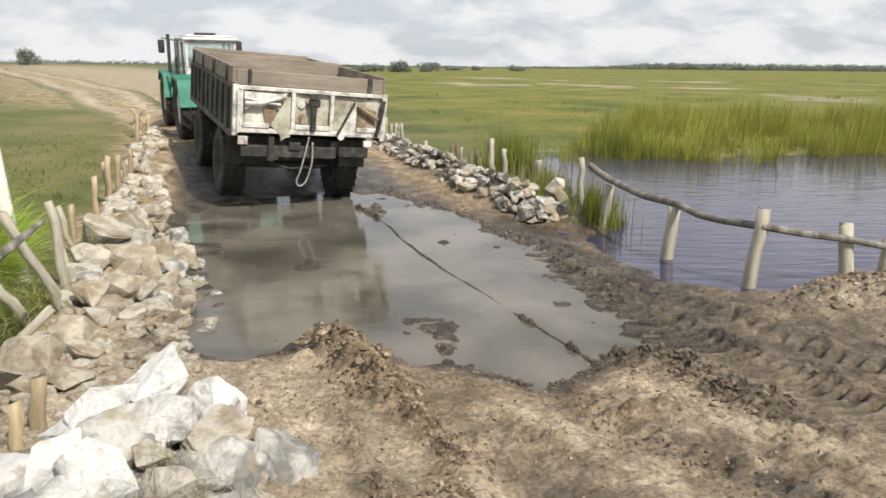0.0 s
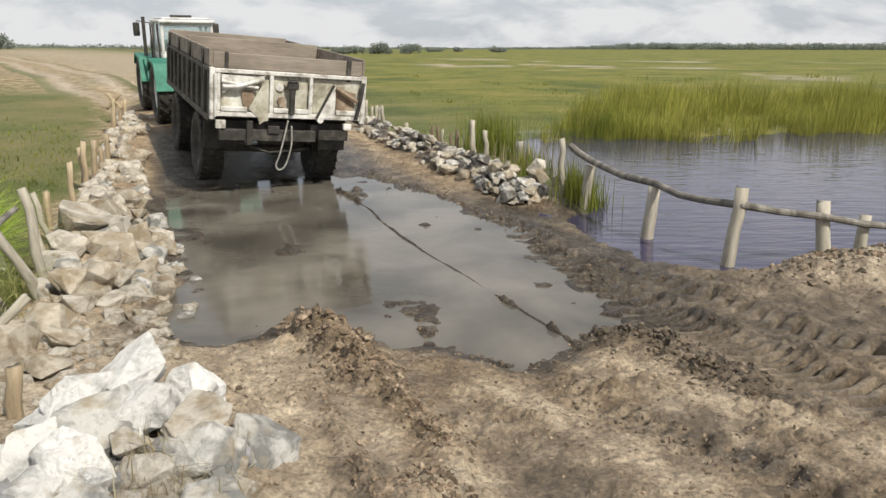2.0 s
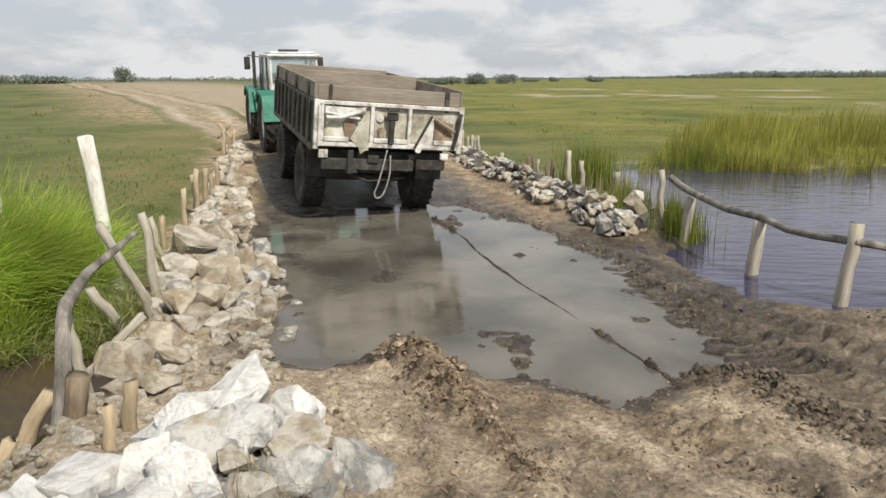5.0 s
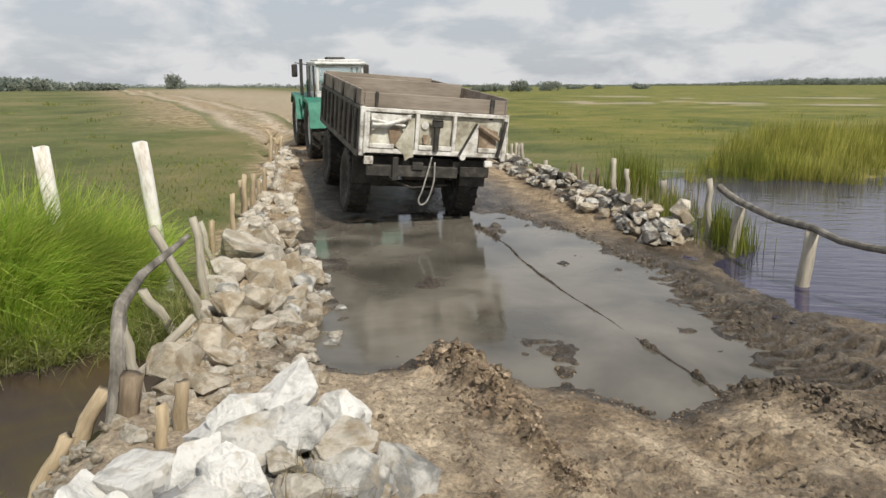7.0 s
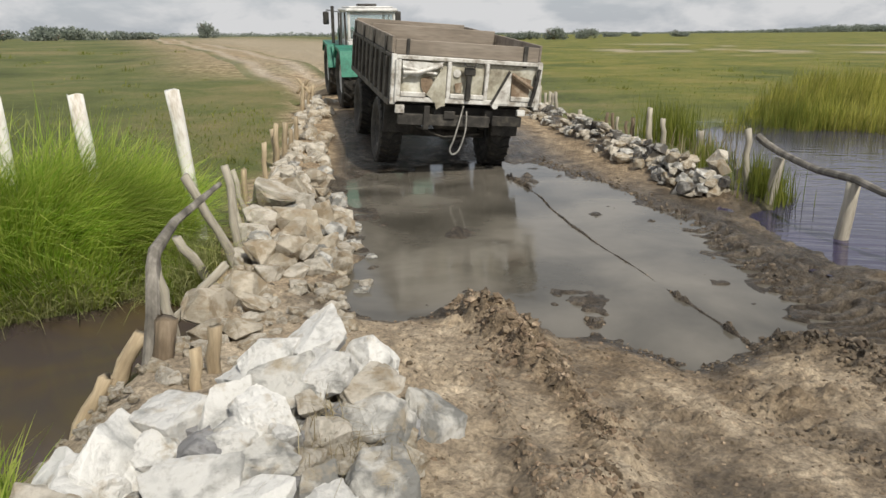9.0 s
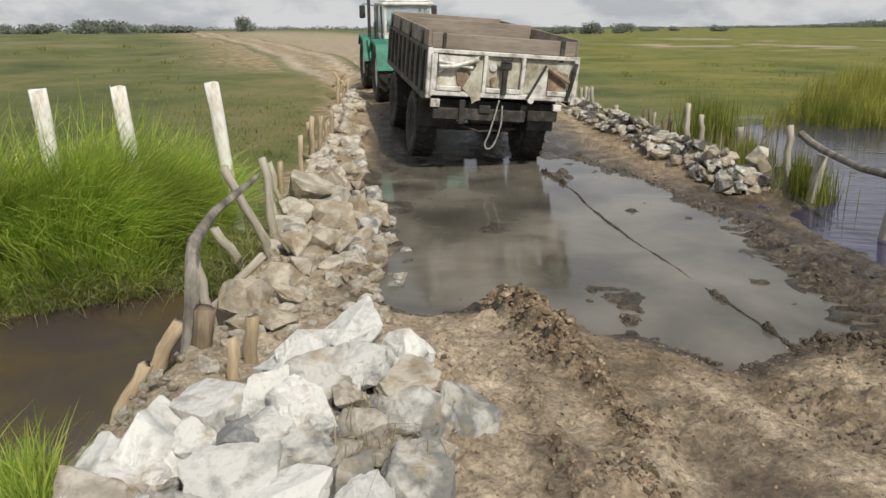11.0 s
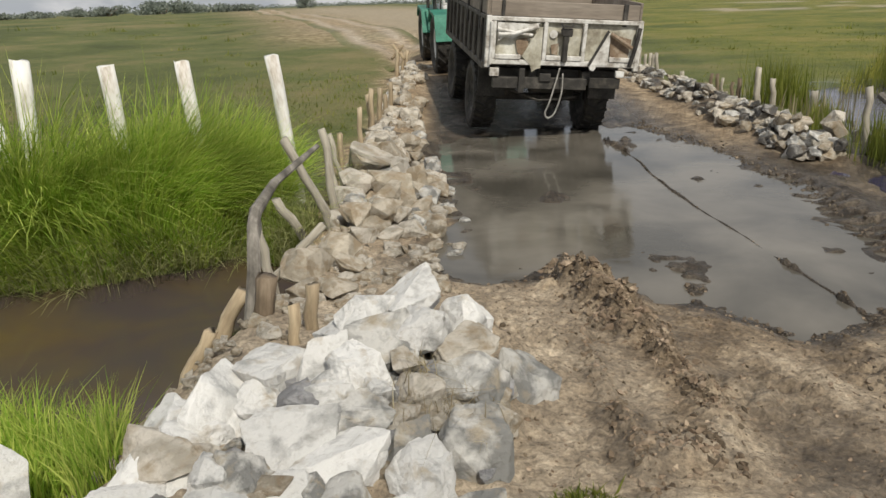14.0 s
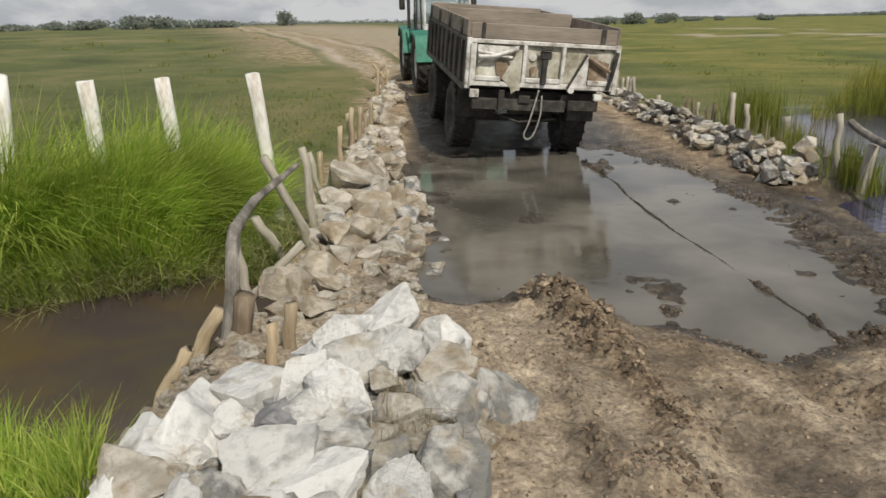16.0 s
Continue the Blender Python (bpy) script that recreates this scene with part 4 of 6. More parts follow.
wall_stone(-2.50, 7.55, 0.04, 0.18, 0.10, 9, M_STONE_PALE)
wall_stone(-1.95, 7.35, 0.0, 0.16, 0.09, 1, M_LIME_GREY)
wall_stone(-2.30, 7.95, 0.02, 0.20, 0.10, 3, M_STONE_DARK)
for k in range(185):
    y = 6.6 + 12.5 * rng.random() ** 1.25
    off = rng.uniform(0.1, 1.15) * (1.0 if y < 10 else 0.8)
    x = float(left_edge(y)) + off
    s = rng.uniform(0.16, 0.42)
    hgt = (0.24 if y < 12 else 0.1) * (1 - abs(off - 0.4) / 0.9)
    wall_stone(x, y, float(height(x, y)) + rng.uniform(0.0, max(0.05, hgt)), s, s * 0.7, rng.randrange(10), rng.choice([M_STONE_TAN, M_STONE_TAN, M_LIME_GREY, M_STONE_PALE, M_STONE_PALE]), rng.uniform(0, 3))
for k in range(150):
    y = rng.uniform(3.7, 6.9)
    x = float(left_edge(y)) + rng.uniform(0.0, 1.35)
    s = rng.uniform(0.05, 0.19)
    wall_stone(x, y, float(height(x, y)) + s * 0.15, s, s * 0.6, rng.randrange(10), rng.choice([M_STONE_TAN, M_STONE_PALE]), rng.uniform(0, 3))

# flat stones sunk in the mud at the puddle's edge
for k in range(26):
    y = rng.uniform(6.0, 8.6)
    x = float(left_edge(y)) + rng.uniform(0.75, 1.35)
    s = rng.uniform(0.1, 0.27)
    wall_stone(x, y, max(0.0, float(height(x, y))) + s * 0.1, s, s * 0.45, rng.randrange(10), rng.choice([M_STONE_TAN, M_STONE_PALE, M_LIME_GREY]), rng.uniform(0, 3))

# causeway edge, lake side
right_bank = thing("stone_bank", pose(0.5, 15, 0.1), "low bank of grey and dark stones along the marsh", "stone bank", "road banks")
wall_stone(1.79, 12.35, 0.27, 0.36, 0.30, 0, M_STONE_TAN, 0.2, right_bank)
wall_stone(2.30, 12.70, 0.29, 0.33, 0.30, 1, M_STONE_PALE, 0.6, right_bank)
wall_stone(2.20, 11.95, 0.27, 0.32, 0.29, 2, M_STONE_TAN, 1.1, right_bank)
wall_stone(1.95, 11.55, 0.15, 0.36, 0.26, 3, M_STONE_PALE, 0.3, right_bank)
wall_stone(2.05, 11.20, 0.07, 0.43, 0.20, 4, M_STONE_TAN, 0.0, right_bank)
wall_stone(1.62, 11.75, 0.10, 0.30, 0.19, 5, M_STONE_TAN, 0.8, right_bank)
wall_stone(2.53, 12.20, 0.15, 0.19, 0.24, 6, M_STONE_DARK, 0.1, right_bank)
wall_stone(1.42, 12.73, 0.19, 0.33, 0.24, 7, M_STONE_PALE, 0.5, right_bank)
wall_stone(1.02, 13.97, 0.19, 0.40, 0.23, 8, M_STONE_PALE, 0.3, right_bank)
for k in range(290):
    y = 11.1 + 12.5 * rng.random() ** 1.25
    off = rng.uniform(-0.35, 0.45)
    x = float(right_edge(y)) - 0.35 - off
    s = rng.uniform(0.13, 0.30) * (1.25 if rng.random() < 0.2 else 1)
    hgt = 0.26 * (1 - abs(off) / 0.6)
    wall_stone(x, y, max(float(height(x, y)), 0.02) + rng.uniform(0, max(0.04, hgt)), s, s * 0.68, rng.randrange(10), rng.choice([M_STONE_DARK, M_LIME_GREY, M_LIME_GREY, M_STONE_PALE, M_STONE_PALE, M_STONE_TAN]), rng.uniform(0, 3), right_bank)

# ---- posts and rails ----
def post(name, a, b, r, mat, label, category="post", group="", sink=0.25, taper=0.88, seed=0, crook=0.02):
    """A round wooden pole from a to b, driven into the ground, a little crooked and rough."""
    r_ = random.Random(seed + 1000)
    a, b = Vector(a), Vector(b)
    d = (b - a).normalized()
    base = Vector(a) - d * sink
    length = (b - base).length
    ob_m = Matrix.Translation(base) @ d.to_track_quat("Z", "Y").to_matrix().to_4x4()
    bm = bmesh.new()
    n = 7
    pts = [(r_.uniform(-crook, crook) if 0 < i < n - 1 else 0, r_.uniform(-crook, crook) if 0 < i < n - 1 else 0, length * i / (n - 1)) for i in range(n)]
    tube(bm, pts, [r * (1 + (taper - 1) * i / (n - 1)) * r_.uniform(0.95, 1.05) for i in range(n)], 10, 0.06, r_)
    top = max(v.co.z for v in bm.verts)
    for v in bm.verts:
        if v.co.z > top - 0.01:
            v.co.z += r_.uniform(-0.02, 0.02)
    ob = part(name, bm, mat, smooth=True)
    ob.matrix_world = ob_m
    return tagged(ob, label, category, group)


LP = "weathered grey wooden post at the edge of the marsh"


def bank_post(a, b, r, mat=M_WOOD_GREY):
    post("post", a, b, r, mat, LP, "post", "marsh edge posts", seed=int(a[0] * 100 + a[1] * 7))


bank_post((-1.09, 19.99, 0.10), (-1.08, 19.99, 0.93), 0.050)
bank_post((-0.97, 20.40, 0.10), (-0.96, 20.40, 0.72), 0.045)
bank_post((-0.87, 20.57, 0.10), (-0.84, 20.57, 0.74), 0.045)
bank_post((-0.76, 20.02, 0.10), (-0.75, 20.03, 0.74), 0.048)
bank_post((-0.60, 19.66, 0.10), (-0.66, 19.66, 0.80), 0.050)
bank_post((-1.30, 20.5, 0.10), (-1.45, 20.5, 0.75), 0.045)
bank_post((-0.04, 18.66, 0.10), (-0.03, 18.66, 0.46), 0.055)
bank_post((0.60, 17.19, 0.10), (0.60, 17.19, 0.54), 0.042, M_WOOD_DARK)
bank_post((0.71, 17.20, 0.10), (0.71, 17.20, 0.53), 0.042, M_WOOD_DARK)
bank_post((0.81, 17.33, 0.10), (0.83, 17.33, 0.44), 0.036)
bank_post((0.97, 16.07, 0.10), (0.97, 16.07, 0.49), 0.036, M_WOOD_DARK)
bank_post((1.09, 16.09, 0.10), (1.09, 16.09, 0.56), 0.046, M_WOOD_DARK)
bank_post((1.42, 15.75, 0.10), (1.40, 15.75, 0.79), 0.060)
bank_post((1.66, 15.32, 0.10), (1.62, 15.32, 0.63), 0.055)
bank_post((2.33, 15.19, 0.10), (2.32, 15.19, 0.42), 0.070)
bank_post((2.48, 11.29, 0.10), (2.42, 11.30, 0.93), 0.052)


def stake(a, b, r, mat=M_WOOD_TAN):
    post("stake", a, b, r, mat, "thin split wooden stake along the stone bank", "stake", "bank stakes", seed=int(-a[0] * 100 + a[1] * 7))


stake((-3.21, 6.95, 0.10), (-3.30, 6.93, 1.00), 0.047, M_WOOD_GREY)
stake((-3.60, 7.93, 0.15), (-3.72, 7.91, 0.78), 0.034, M_WOOD_GREY)
stake((-3.95, 8.64, 0.15), (-3.94, 8.64, 0.66), 0.040)
stake((-3.40, 7.35, 0.10), (-3.46, 7.33, 0.80), 0.035, M_WOOD_GREY)
stake((-4.32, 10.08, 0.15), (-4.31, 10.09, 0.78), 0.040)
stake((-4.91, 11.81, 0.15), (-4.87, 11.84, 0.84), 0.046)
stake((-5.08, 12.54, 0.15), (-5.02, 12.56, 0.77), 0.054)
stake((-5.28, 13.34, 0.15), (-5.26, 13.35, 0.55), 0.050)
stake((-5.34, 13.79, 0.15), (-5.32, 13.80, 0.74), 0.048)
stake((-5.05, 12.1, 0.15), (-5.08, 12.1, 0.72), 0.044)
stake((-6.78, 17.75, 0.25), (-6.70, 17.79, 1.12), 0.058)
stake((-7.30, 19.77, 0.25), (-7.20, 19.79, 0.95), 0.050)
stake((-6.9, 18.4, 0.3), (-6.75, 18.4, 1.0), 0.045)
stake((-6.70, 17.79, 1.06), (-6.84, 17.80, 1.22), 0.04)
stake((-6.70, 17.79, 1.06), (-6.56, 17.80, 1.20), 0.04)

# broken railing over the stream
post("leaning_pole", (-3.13, 6.62, 0.12), (-3.41, 6.36, 1.00), 0.048, M_WOOD_GREY, "pale stripped pole leaning out over the stream", "pole", "broken railing", seed=1)
post("leaning_pole", (-3.34, 6.44, 0.02), (-3.54, 6.33, 0.42), 0.050, M_WOOD_GREY, "short broken pole end leaning over the stream", "pole", "broken railing", seed=2)
post("leaning_pole", (-2.77, 4.89, 0.16), (-2.83, 4.86, 0.69), 0.040, M_WOOD_GREY, "pale pole propping the crooked rail", "pole", "broken railing", seed=3)
post("leaning_pole", (-2.89, 5.16, 0.10), (-2.55, 5.38, 0.50), 0.040, M_WOOD_GREY, "pale pole lying across the bank stones", "pole", "broken railing", seed=4)
post("stump", (-2.49, 4.25, 0.00), (-2.43, 4.29, 0.46), 0.080, M_WOOD_DARK, "thick dark-barked stump post in the bank", "stump", "broken railing", seed=5, sink=0.5)
post("stub_post", (-1.96, 3.75, 0.15), (-1.93, 3.76, 0.52), 0.040, M_WOOD_TAN, "short sawn yellow-brown post in the bank", "post", "sawn stubs", seed=6)
post("stub_post", (-1.99, 4.07, 0.15), (-1.97, 4.08, 0.53), 0.050, M_WOOD_TAN, "short sawn yellow-brown post in the bank", "post", "sawn stubs", seed=7)
post("log", (-3.06, 4.49, -0.20), (-2.87, 4.64, 0.18), 0.064, M_WOOD_TAN, "sawn log end slanting into the stream bank", "log", "bank logs", seed=8)
post("log", (-2.90, 3.87, -0.25), (-2.73, 4.01, 0.15), 0.052, M_WOOD_TAN, "sawn log end slanting into the stream bank", "log", "bank logs", seed=9)
bm = bmesh.new()
tube(bm, [(-2.70, 4.20, -0.45), (-2.68, 4.25, -0.2), (-2.63, 4.35, 0.11), (-2.64, 4.46, 0.41), (-2.70, 4.61, 0.70), (-2.73, 4.71, 0.79), (-2.76, 5.06, 0.92), (-2.75, 5.43, 1.0), (-2.74, 5.75, 1.07)],
     [0.062, 0.06, 0.056, 0.05, 0.044, 0.046, 0.034, 0.028, 0.02], 10, 0.08, rng)
tagged(part("crooked_rail", bm, M_WOOD_MID), "crooked grey branch used as a rail over the stream", "rail", "broken railing")

# lake railing
RAIL_LABEL = "weathered grey-tan wooden rail post standing in the water"
for k, (a, b, r) in enumerate([((2.68, 10.74, 0.0), (2.74, 10.72, 0.62), 0.08), ((3.12, 9.10, 0.0), (3.17, 9.09, 0.62), 0.086), ((3.65, 7.87, 0.0), (3.71, 7.85, 0.82), 0.077),
                               ((4.72, 7.93, 0.0), (4.66, 7.96, 0.64), 0.082), ((5.13, 7.94, 0.0), (5.14, 7.94, 0.50), 0.07)]):
    post("rail_post", a, b, r, M_WOOD_GREY, RAIL_LABEL, "rail post", "lake railing", sink=0.6, seed=20 + k, crook=0.008)
bm = bmesh.new()
tube(bm, [(2.50, 11.0, 0.87), (2.60, 10.88, 0.78), (2.74, 10.70, 0.69), (2.86, 10.25, 0.65), (2.99, 9.88, 0.61), (3.17, 9.08, 0.65), (3.30, 8.6, 0.60), (3.45, 8.3, 0.60), (3.71, 7.80, 0.64), (4.11, 7.79, 0.57), (4.62, 7.86, 0.50), (5.06, 7.84, 0.42), (5.6, 7.9, 0.36), (6.4, 7.9, 0.3)],
     [0.05, 0.05, 0.048, 0.045, 0.044, 0.046, 0.04, 0.04, 0.042, 0.04, 0.04, 0.038, 0.035, 0.03], 10, 0.07, rng)
tagged(part("long_rail", bm, M_WOOD_MID), "long crooked dark-grey pole nailed along the posts", "rail", "lake railing")

# whitewashed posts in the tall grass
for k, (a, b, r) in enumerate([((-4.14, 7.82, 0.0), (-4.27, 7.74, 1.68), 0.080), ((-4.99, 7.27, 0.0), (-5.07, 7.21, 1.67), 0.083), ((-5.62, 6.76, 0.0), (-5.66, 6.73, 1.67), 0.086),
                               ((-6.27, 6.10, 0.0), (-6.22, 6.18, 1.77), 0.092), ((-7.0, 6.62, 0.0), (-7.11, 6.48, 1.06), 0.1), ((-7.1, 5.6, 0.0), (-7.0, 5.65, 1.7), 0.09)]):
    post("whitewashed_post", a, b, r, M_WHITEWASH, "chipped whitewashed wooden post standing in tall grass", "post", "whitewashed posts", sink=0.4, seed=40 + k, taper=0.96, crook=0.008)


# ---- tipper trailer ----
TRAILER = Matrix.Translation((-1.70, 11.85, 1.19)) @ Matrix.Rotation(radians(24.2), 4, "Z") @ Matrix.Rotation(radians(4.1), 4, "X") @ Matrix.Rotation(radians(4.2), 4, "Y")
trailer = thing("tipper_trailer", TRAILER, "muddy tipper trailer with a dented white tailgate, parked in the puddle", "trailer")


def blocks(name, mat, parent, boxes, label="", bevel=0.008):
    bm = bmesh.new()
    for b in boxes:
        box(bm, *b, bevel=bevel)
    return part(name, bm, mat, parent, label)


W, L = 1.2, 4.8
gate = blocks("tailgate", M_TRAILER_WHITE, trailer, [(-W, -W + 0.075, -0.05, 0.03, -0.05, 0.70), (W - 0.075, W, -0.05, 0.03, -0.05, 0.70), (-W + 0.075, W - 0.075, -0.045, 0.02, 0.63, 0.69),
                                                    (-W + 0.075, W - 0.075, -0.045, 0.02, 0.0, 0.075), (-0.33, -0.27, -0.045, 0.02, 0.075, 0.63), (0.28, 0.335, -0.045, 0.02, 0.075, 0.63), (-1.10, -1.05, -0.04, 0.02, 0.075, 0.63)], "dented white-painted tailgate frame")
for x0, x1 in ((-1.05, -0.33), (-0.27, 0.28), (0.335, 1.125)):
    bm = bmesh.new()
    bmesh.ops.create_grid(bm, x_segments=14, y_segments=10, size=0.5, matrix=Matrix.Translation(((x0 + x1) / 2, 0.022, 0.35)) @ Matrix.Rotation(radians(90), 4, "X") @ Matrix.Diagonal((x1 - x0, 0.56, 1, 1)))
    for v in bm.verts:
        v.co.y += 0.03 * noise.noise(v.co * 3.5 + Vector((x0 * 9, 0, 0)))
    ex = bmesh.ops.extrude_face_region(bm, geom=bm.faces[:])
    bmesh.ops.translate(bm, vec=(0, 0.012, 0), verts=[g for g in ex["geom"] if isinstance(g, bmesh.types.BMVert)])
    part("panel", bm, M_TRAILER_PANEL, gate, "dented stained cream steel panel", True)


def plate(bm, pts, y0, y1):
    a = [bm.verts.new((x, y0, z)) for x, z in pts]
    b = [bm.verts.new((x, y1, z)) for x, z in pts]
    bm.faces.new(a)
    bm.faces.new(b[::-1])
    for i in range(len(pts)):
        j = (i + 1) % len(pts)
        bm.faces.new((a[i], b[i], b[j], a[j]))


bm = bmesh.new()
plate(bm, [(-0.40, 0.56), (-0.35, 0.56), (-0.34, -0.04), (-0.40, -0.05), (-0.47, -0.10), (-0.50, 0.0), (-0.64, 0.13)], -0.055, -0.035)
part("gusset", bm, M_TRAILER_PANEL, gate, "bent steel gusset plate")
bm = bmesh.new()
plate(bm, [(0.65, 0.53), (0.70, 0.50), (0.70, 0.03), (0.40, 0.03)], -0.055, -0.035)
part("gusset", bm, M_TRAILER_WHITE, gate, "white triangular gusset plate")
bm = bmesh.new()
plate(bm, [(-1.04, 0.61), (-0.52, 0.60), (-0.40, 0.62), (-0.46, 0.55), (-0.62, 0.47), (-0.80, 0.38), (-0.92, 0.40), (-1.02, 0.34)], -0.050, -0.036)
part("bent_plate", bm, M_TRAILER_WHITE, gate, "crumpled white plate, torn loose")
for x0, x1 in ((-1.045, -0.66), (-0.265, -0.04), (0.06, 0.275), (0.72, 1.12)):
    blocks("ledge", M_TRAILER_WHITE, gate, [(x0, x1, -0.06, 0.0, 0.079, 0.15)])
bm = bmesh.new()
plate(bm, [(-0.20, 0.30), (-0.08, 0.33), (-0.09, 0.16), (-0.17, 0.17)], -0.012, 0.0)
part("rust_patch", bm, M_RUST, gate, "rusted bare steel patch")
bm = bmesh.new()
plate(bm, [(0.71, 0.50), (1.05, 0.42), (1.02, 0.14), (0.74, 0.12)], -0.012, 0.004)
part("rust_patch", bm, M_RUST, gate, "rusted bare steel patch")
bm = bmesh.new()
plate(bm, [(-0.74, 0.36), (-0.57, 0.40), (-0.54, 0.28), (-0.66, 0.10), (-0.72, 0.22)], -0.012, 0.004)
part("rust_patch", bm, M_RUST, gate, "rusted bare steel patch")
for pts, r, mat, nm in (([(-1.02, -0.07, 0.44), (-0.80, -0.075, 0.45), (-0.42, -0.07, 0.57)], 0.028, M_TRAILER_WHITE, "brace"), ([(-1.04, -0.065, 0.52), (-0.7, -0.06, 0.46), (-0.5, -0.06, 0.44)], 0.022, M_TRAILER_WHITE, "brace"),
                        ([(0.66, -0.07, 0.54), (0.40, -0.07, 0.02)], 0.022, M_CHASSIS, "brace"), ([(0.70, -0.07, 0.50), (1.05, -0.075, 0.30)], 0.028, M_RUST, "brace"),
                        ([(1.14, -0.08, 0.60), (1.10, -0.09, 0.32), (1.04, -0.08, 0.02)], 0.032, M_CHASSIS, "brace"), ([(-1.13, -0.075, 0.62), (-1.12, -0.08, 0.30), (-1.13, -0.07, 0.0)], 0.024, M_TRAILER_WHITE, "brace")):
    bm = bmesh.new()
    tube(bm, pts, r, 8)
    part(nm, bm, mat, gate)
bm = bmesh.new()
box(bm, -0.03, 0.05, -0.10, -0.03, 0.06, 0.55, 0.015)
box(bm, -0.07, 0.10, -0.11, -0.03, 0.44, 0.56, 0.015)
tube(bm, [(-0.08, -0.08, 0.62), (-0.06, -0.13, 0.585), (0.08, -0.13, 0.585), (0.10, -0.08, 0.62)], 0.014, 6)
part("latch", bm, M_CHASSIS, gate, "grimy grey tailgate latch")
bm = bmesh.new()
tube(bm, [(0.46, -0.02, 0.0), (0.46, -0.10, 0.0)], 0.05, 12)
part("roller", bm, M_TRAILER_WHITE, gate)
bm = bmesh.new()
tube(bm, [(-0.17, -0.012, 0.46), (-0.17, -0.004, 0.46)], 0.06, 14)
part("lamp_mark", bm, M_TRAILER_WHITE, gate, "round white paint mark")
# sides with ribs
for sx, nm in ((-1, "side_wall"), (1, "side_wall")):
    side = blocks(nm, M_SIDE, trailer, [(sx * (W - 0.05), sx * W, 0.032, L, 0.0, 0.66), (sx * (W - 0.06), sx * (W + 0.03), 0.032, L, -0.08, 0.02), (sx * (W - 0.05), sx * (W + 0.02), 0.032, L, 0.64, 0.70)], "dusty dark grey steel side")
    for k in range(9):
        y = 0.25 + k * 0.54
        blocks("rib", M_SIDE, side, [(sx * (W + 0.002), sx * (W + 0.045), y, y + 0.07, 0.02, 0.64)])
    blocks("sideboard", M_PLANK, trailer, [(sx * (W - 0.045), sx * (W - 0.005), 0.06, L, 0.705, 0.95)], "grey-brown wooden sideboard")
    for k in range(4):
        y = 0.5 + k * 1.3
        blocks("stake_bracket", M_CHASSIS, trailer, [(sx * (W - 0.003), sx * (W + 0.03), y, y + 0.07, 0.45, 0.93)])
blocks("front_wall", M_SIDE, trailer, [(-W + 0.05, W - 0.05, L - 0.05, L, 0.0, 0.70)])
blocks("front_board", M_PLANK, trailer, [(-W + 0.05, W - 0.05, L - 0.05, L - 0.01, 0.705, 0.98)], "grey-brown wooden headboard")
blocks("rear_board", M_PLANK, trailer, [(-W + 0.06, W - 0.06, 0.03, 0.07, 0.69, 0.915)], "grey-brown wooden plank above the tailgate")
blocks("board_stake", M_CHASSIS, trailer, [(-0.98, -0.93, -0.005, 0.028, 0.60, 0.93)])
blocks("board_stake", M_CHASSIS, trailer, [(0.88, 0.95, -0.005, 0.028, 0.60, 0.93)])
blocks("cross_board", M_PLANK, trailer, [(-W + 0.05, W - 0.05, 2.5, 2.545, 0.40, 0.70), (-W + 0.05, W - 0.05, 2.5, 2.545, 0.706, 1.0)], "grey-brown plank wall across the bed")
blocks("bed_floor", M_SIDE, trailer, [(-W + 0.05, W - 0.05, 0.04, L - 0.05, -0.02, 0.03)])
bm = bmesh.new()
bmesh.ops.create_grid(bm, x_segments=30, y_segments=50, size=0.5, matrix=Matrix.Translation((0, L / 2, 0.46)) @ Matrix.Diagonal((2 * W - 0.14, L - 0.22, 1, 1)))
for v in bm.verts:
    edge = min(v.co.x + W - 0.07, W - 0.07 - v.co.x, v.co.y - 0.11, L - 0.11 - v.co.y)
    v.co.z += 0.10 * min(1, max(0, edge) / 0.35) + 0.035 * noise.noise(v.co * 2.4) + 0.015 * noise.noise(v.co * 9)
ring = [e for e in bm.edges if e.is_boundary]
ex = bmesh.ops.extrude_edge_only(bm, edges=ring)
for g in ex["geom"]:
    if isinstance(g, bmesh.types.BMVert):
        g.co.z = 0.035
part("load", bm, M_LOAD, trailer, "dry grey-brown soil filling the bed", True)
# running gear
blocks("chassis_frame", M_CHASSIS, trailer, [(-0.48, -0.36, 0.05, L + 0.1, -0.30, -0.09), (0.36, 0.48, 0.05, L + 0.1, -0.30, -0.09), (-0.36, 0.36, 1.2, 1.34, -0.28, -0.10), (-0.36, 0.36, 3.4, 3.54, -0.28, -0.10)])
blocks("bumper", M_CHASSIS, trailer, [(-1.05, 0.42, -0.02, 0.08, -0.36, -0.19), (-0.66, -0.57, -0.06, -0.022, -0.42, -0.05), (-0.34, -0.16, -0.05, -0.022, -0.24, -0.12)], "bent muddy bumper beam")
blocks("mudflap", M_TYRE, trailer, [(0.46, 0.95, -0.02, 0.02, -0.33, -0.17)], "black rubber mudguard")
blocks("gate_hook", M_TRAILER_WHITE, trailer, [(-1.11, -0.97, -0.05, 0.02, -0.18, -0.055)])
blocks("gate_hook", M_TRAILER_WHITE, trailer, [(0.86, 0.99, -0.05, 0.02, -0.15, -0.055)])
blocks("tow_bar", M_CHASSIS, trailer, [(-0.10, 0.10, L + 0.1, L + 1.5, -0.36, -0.24)])
bm = bmesh.new()
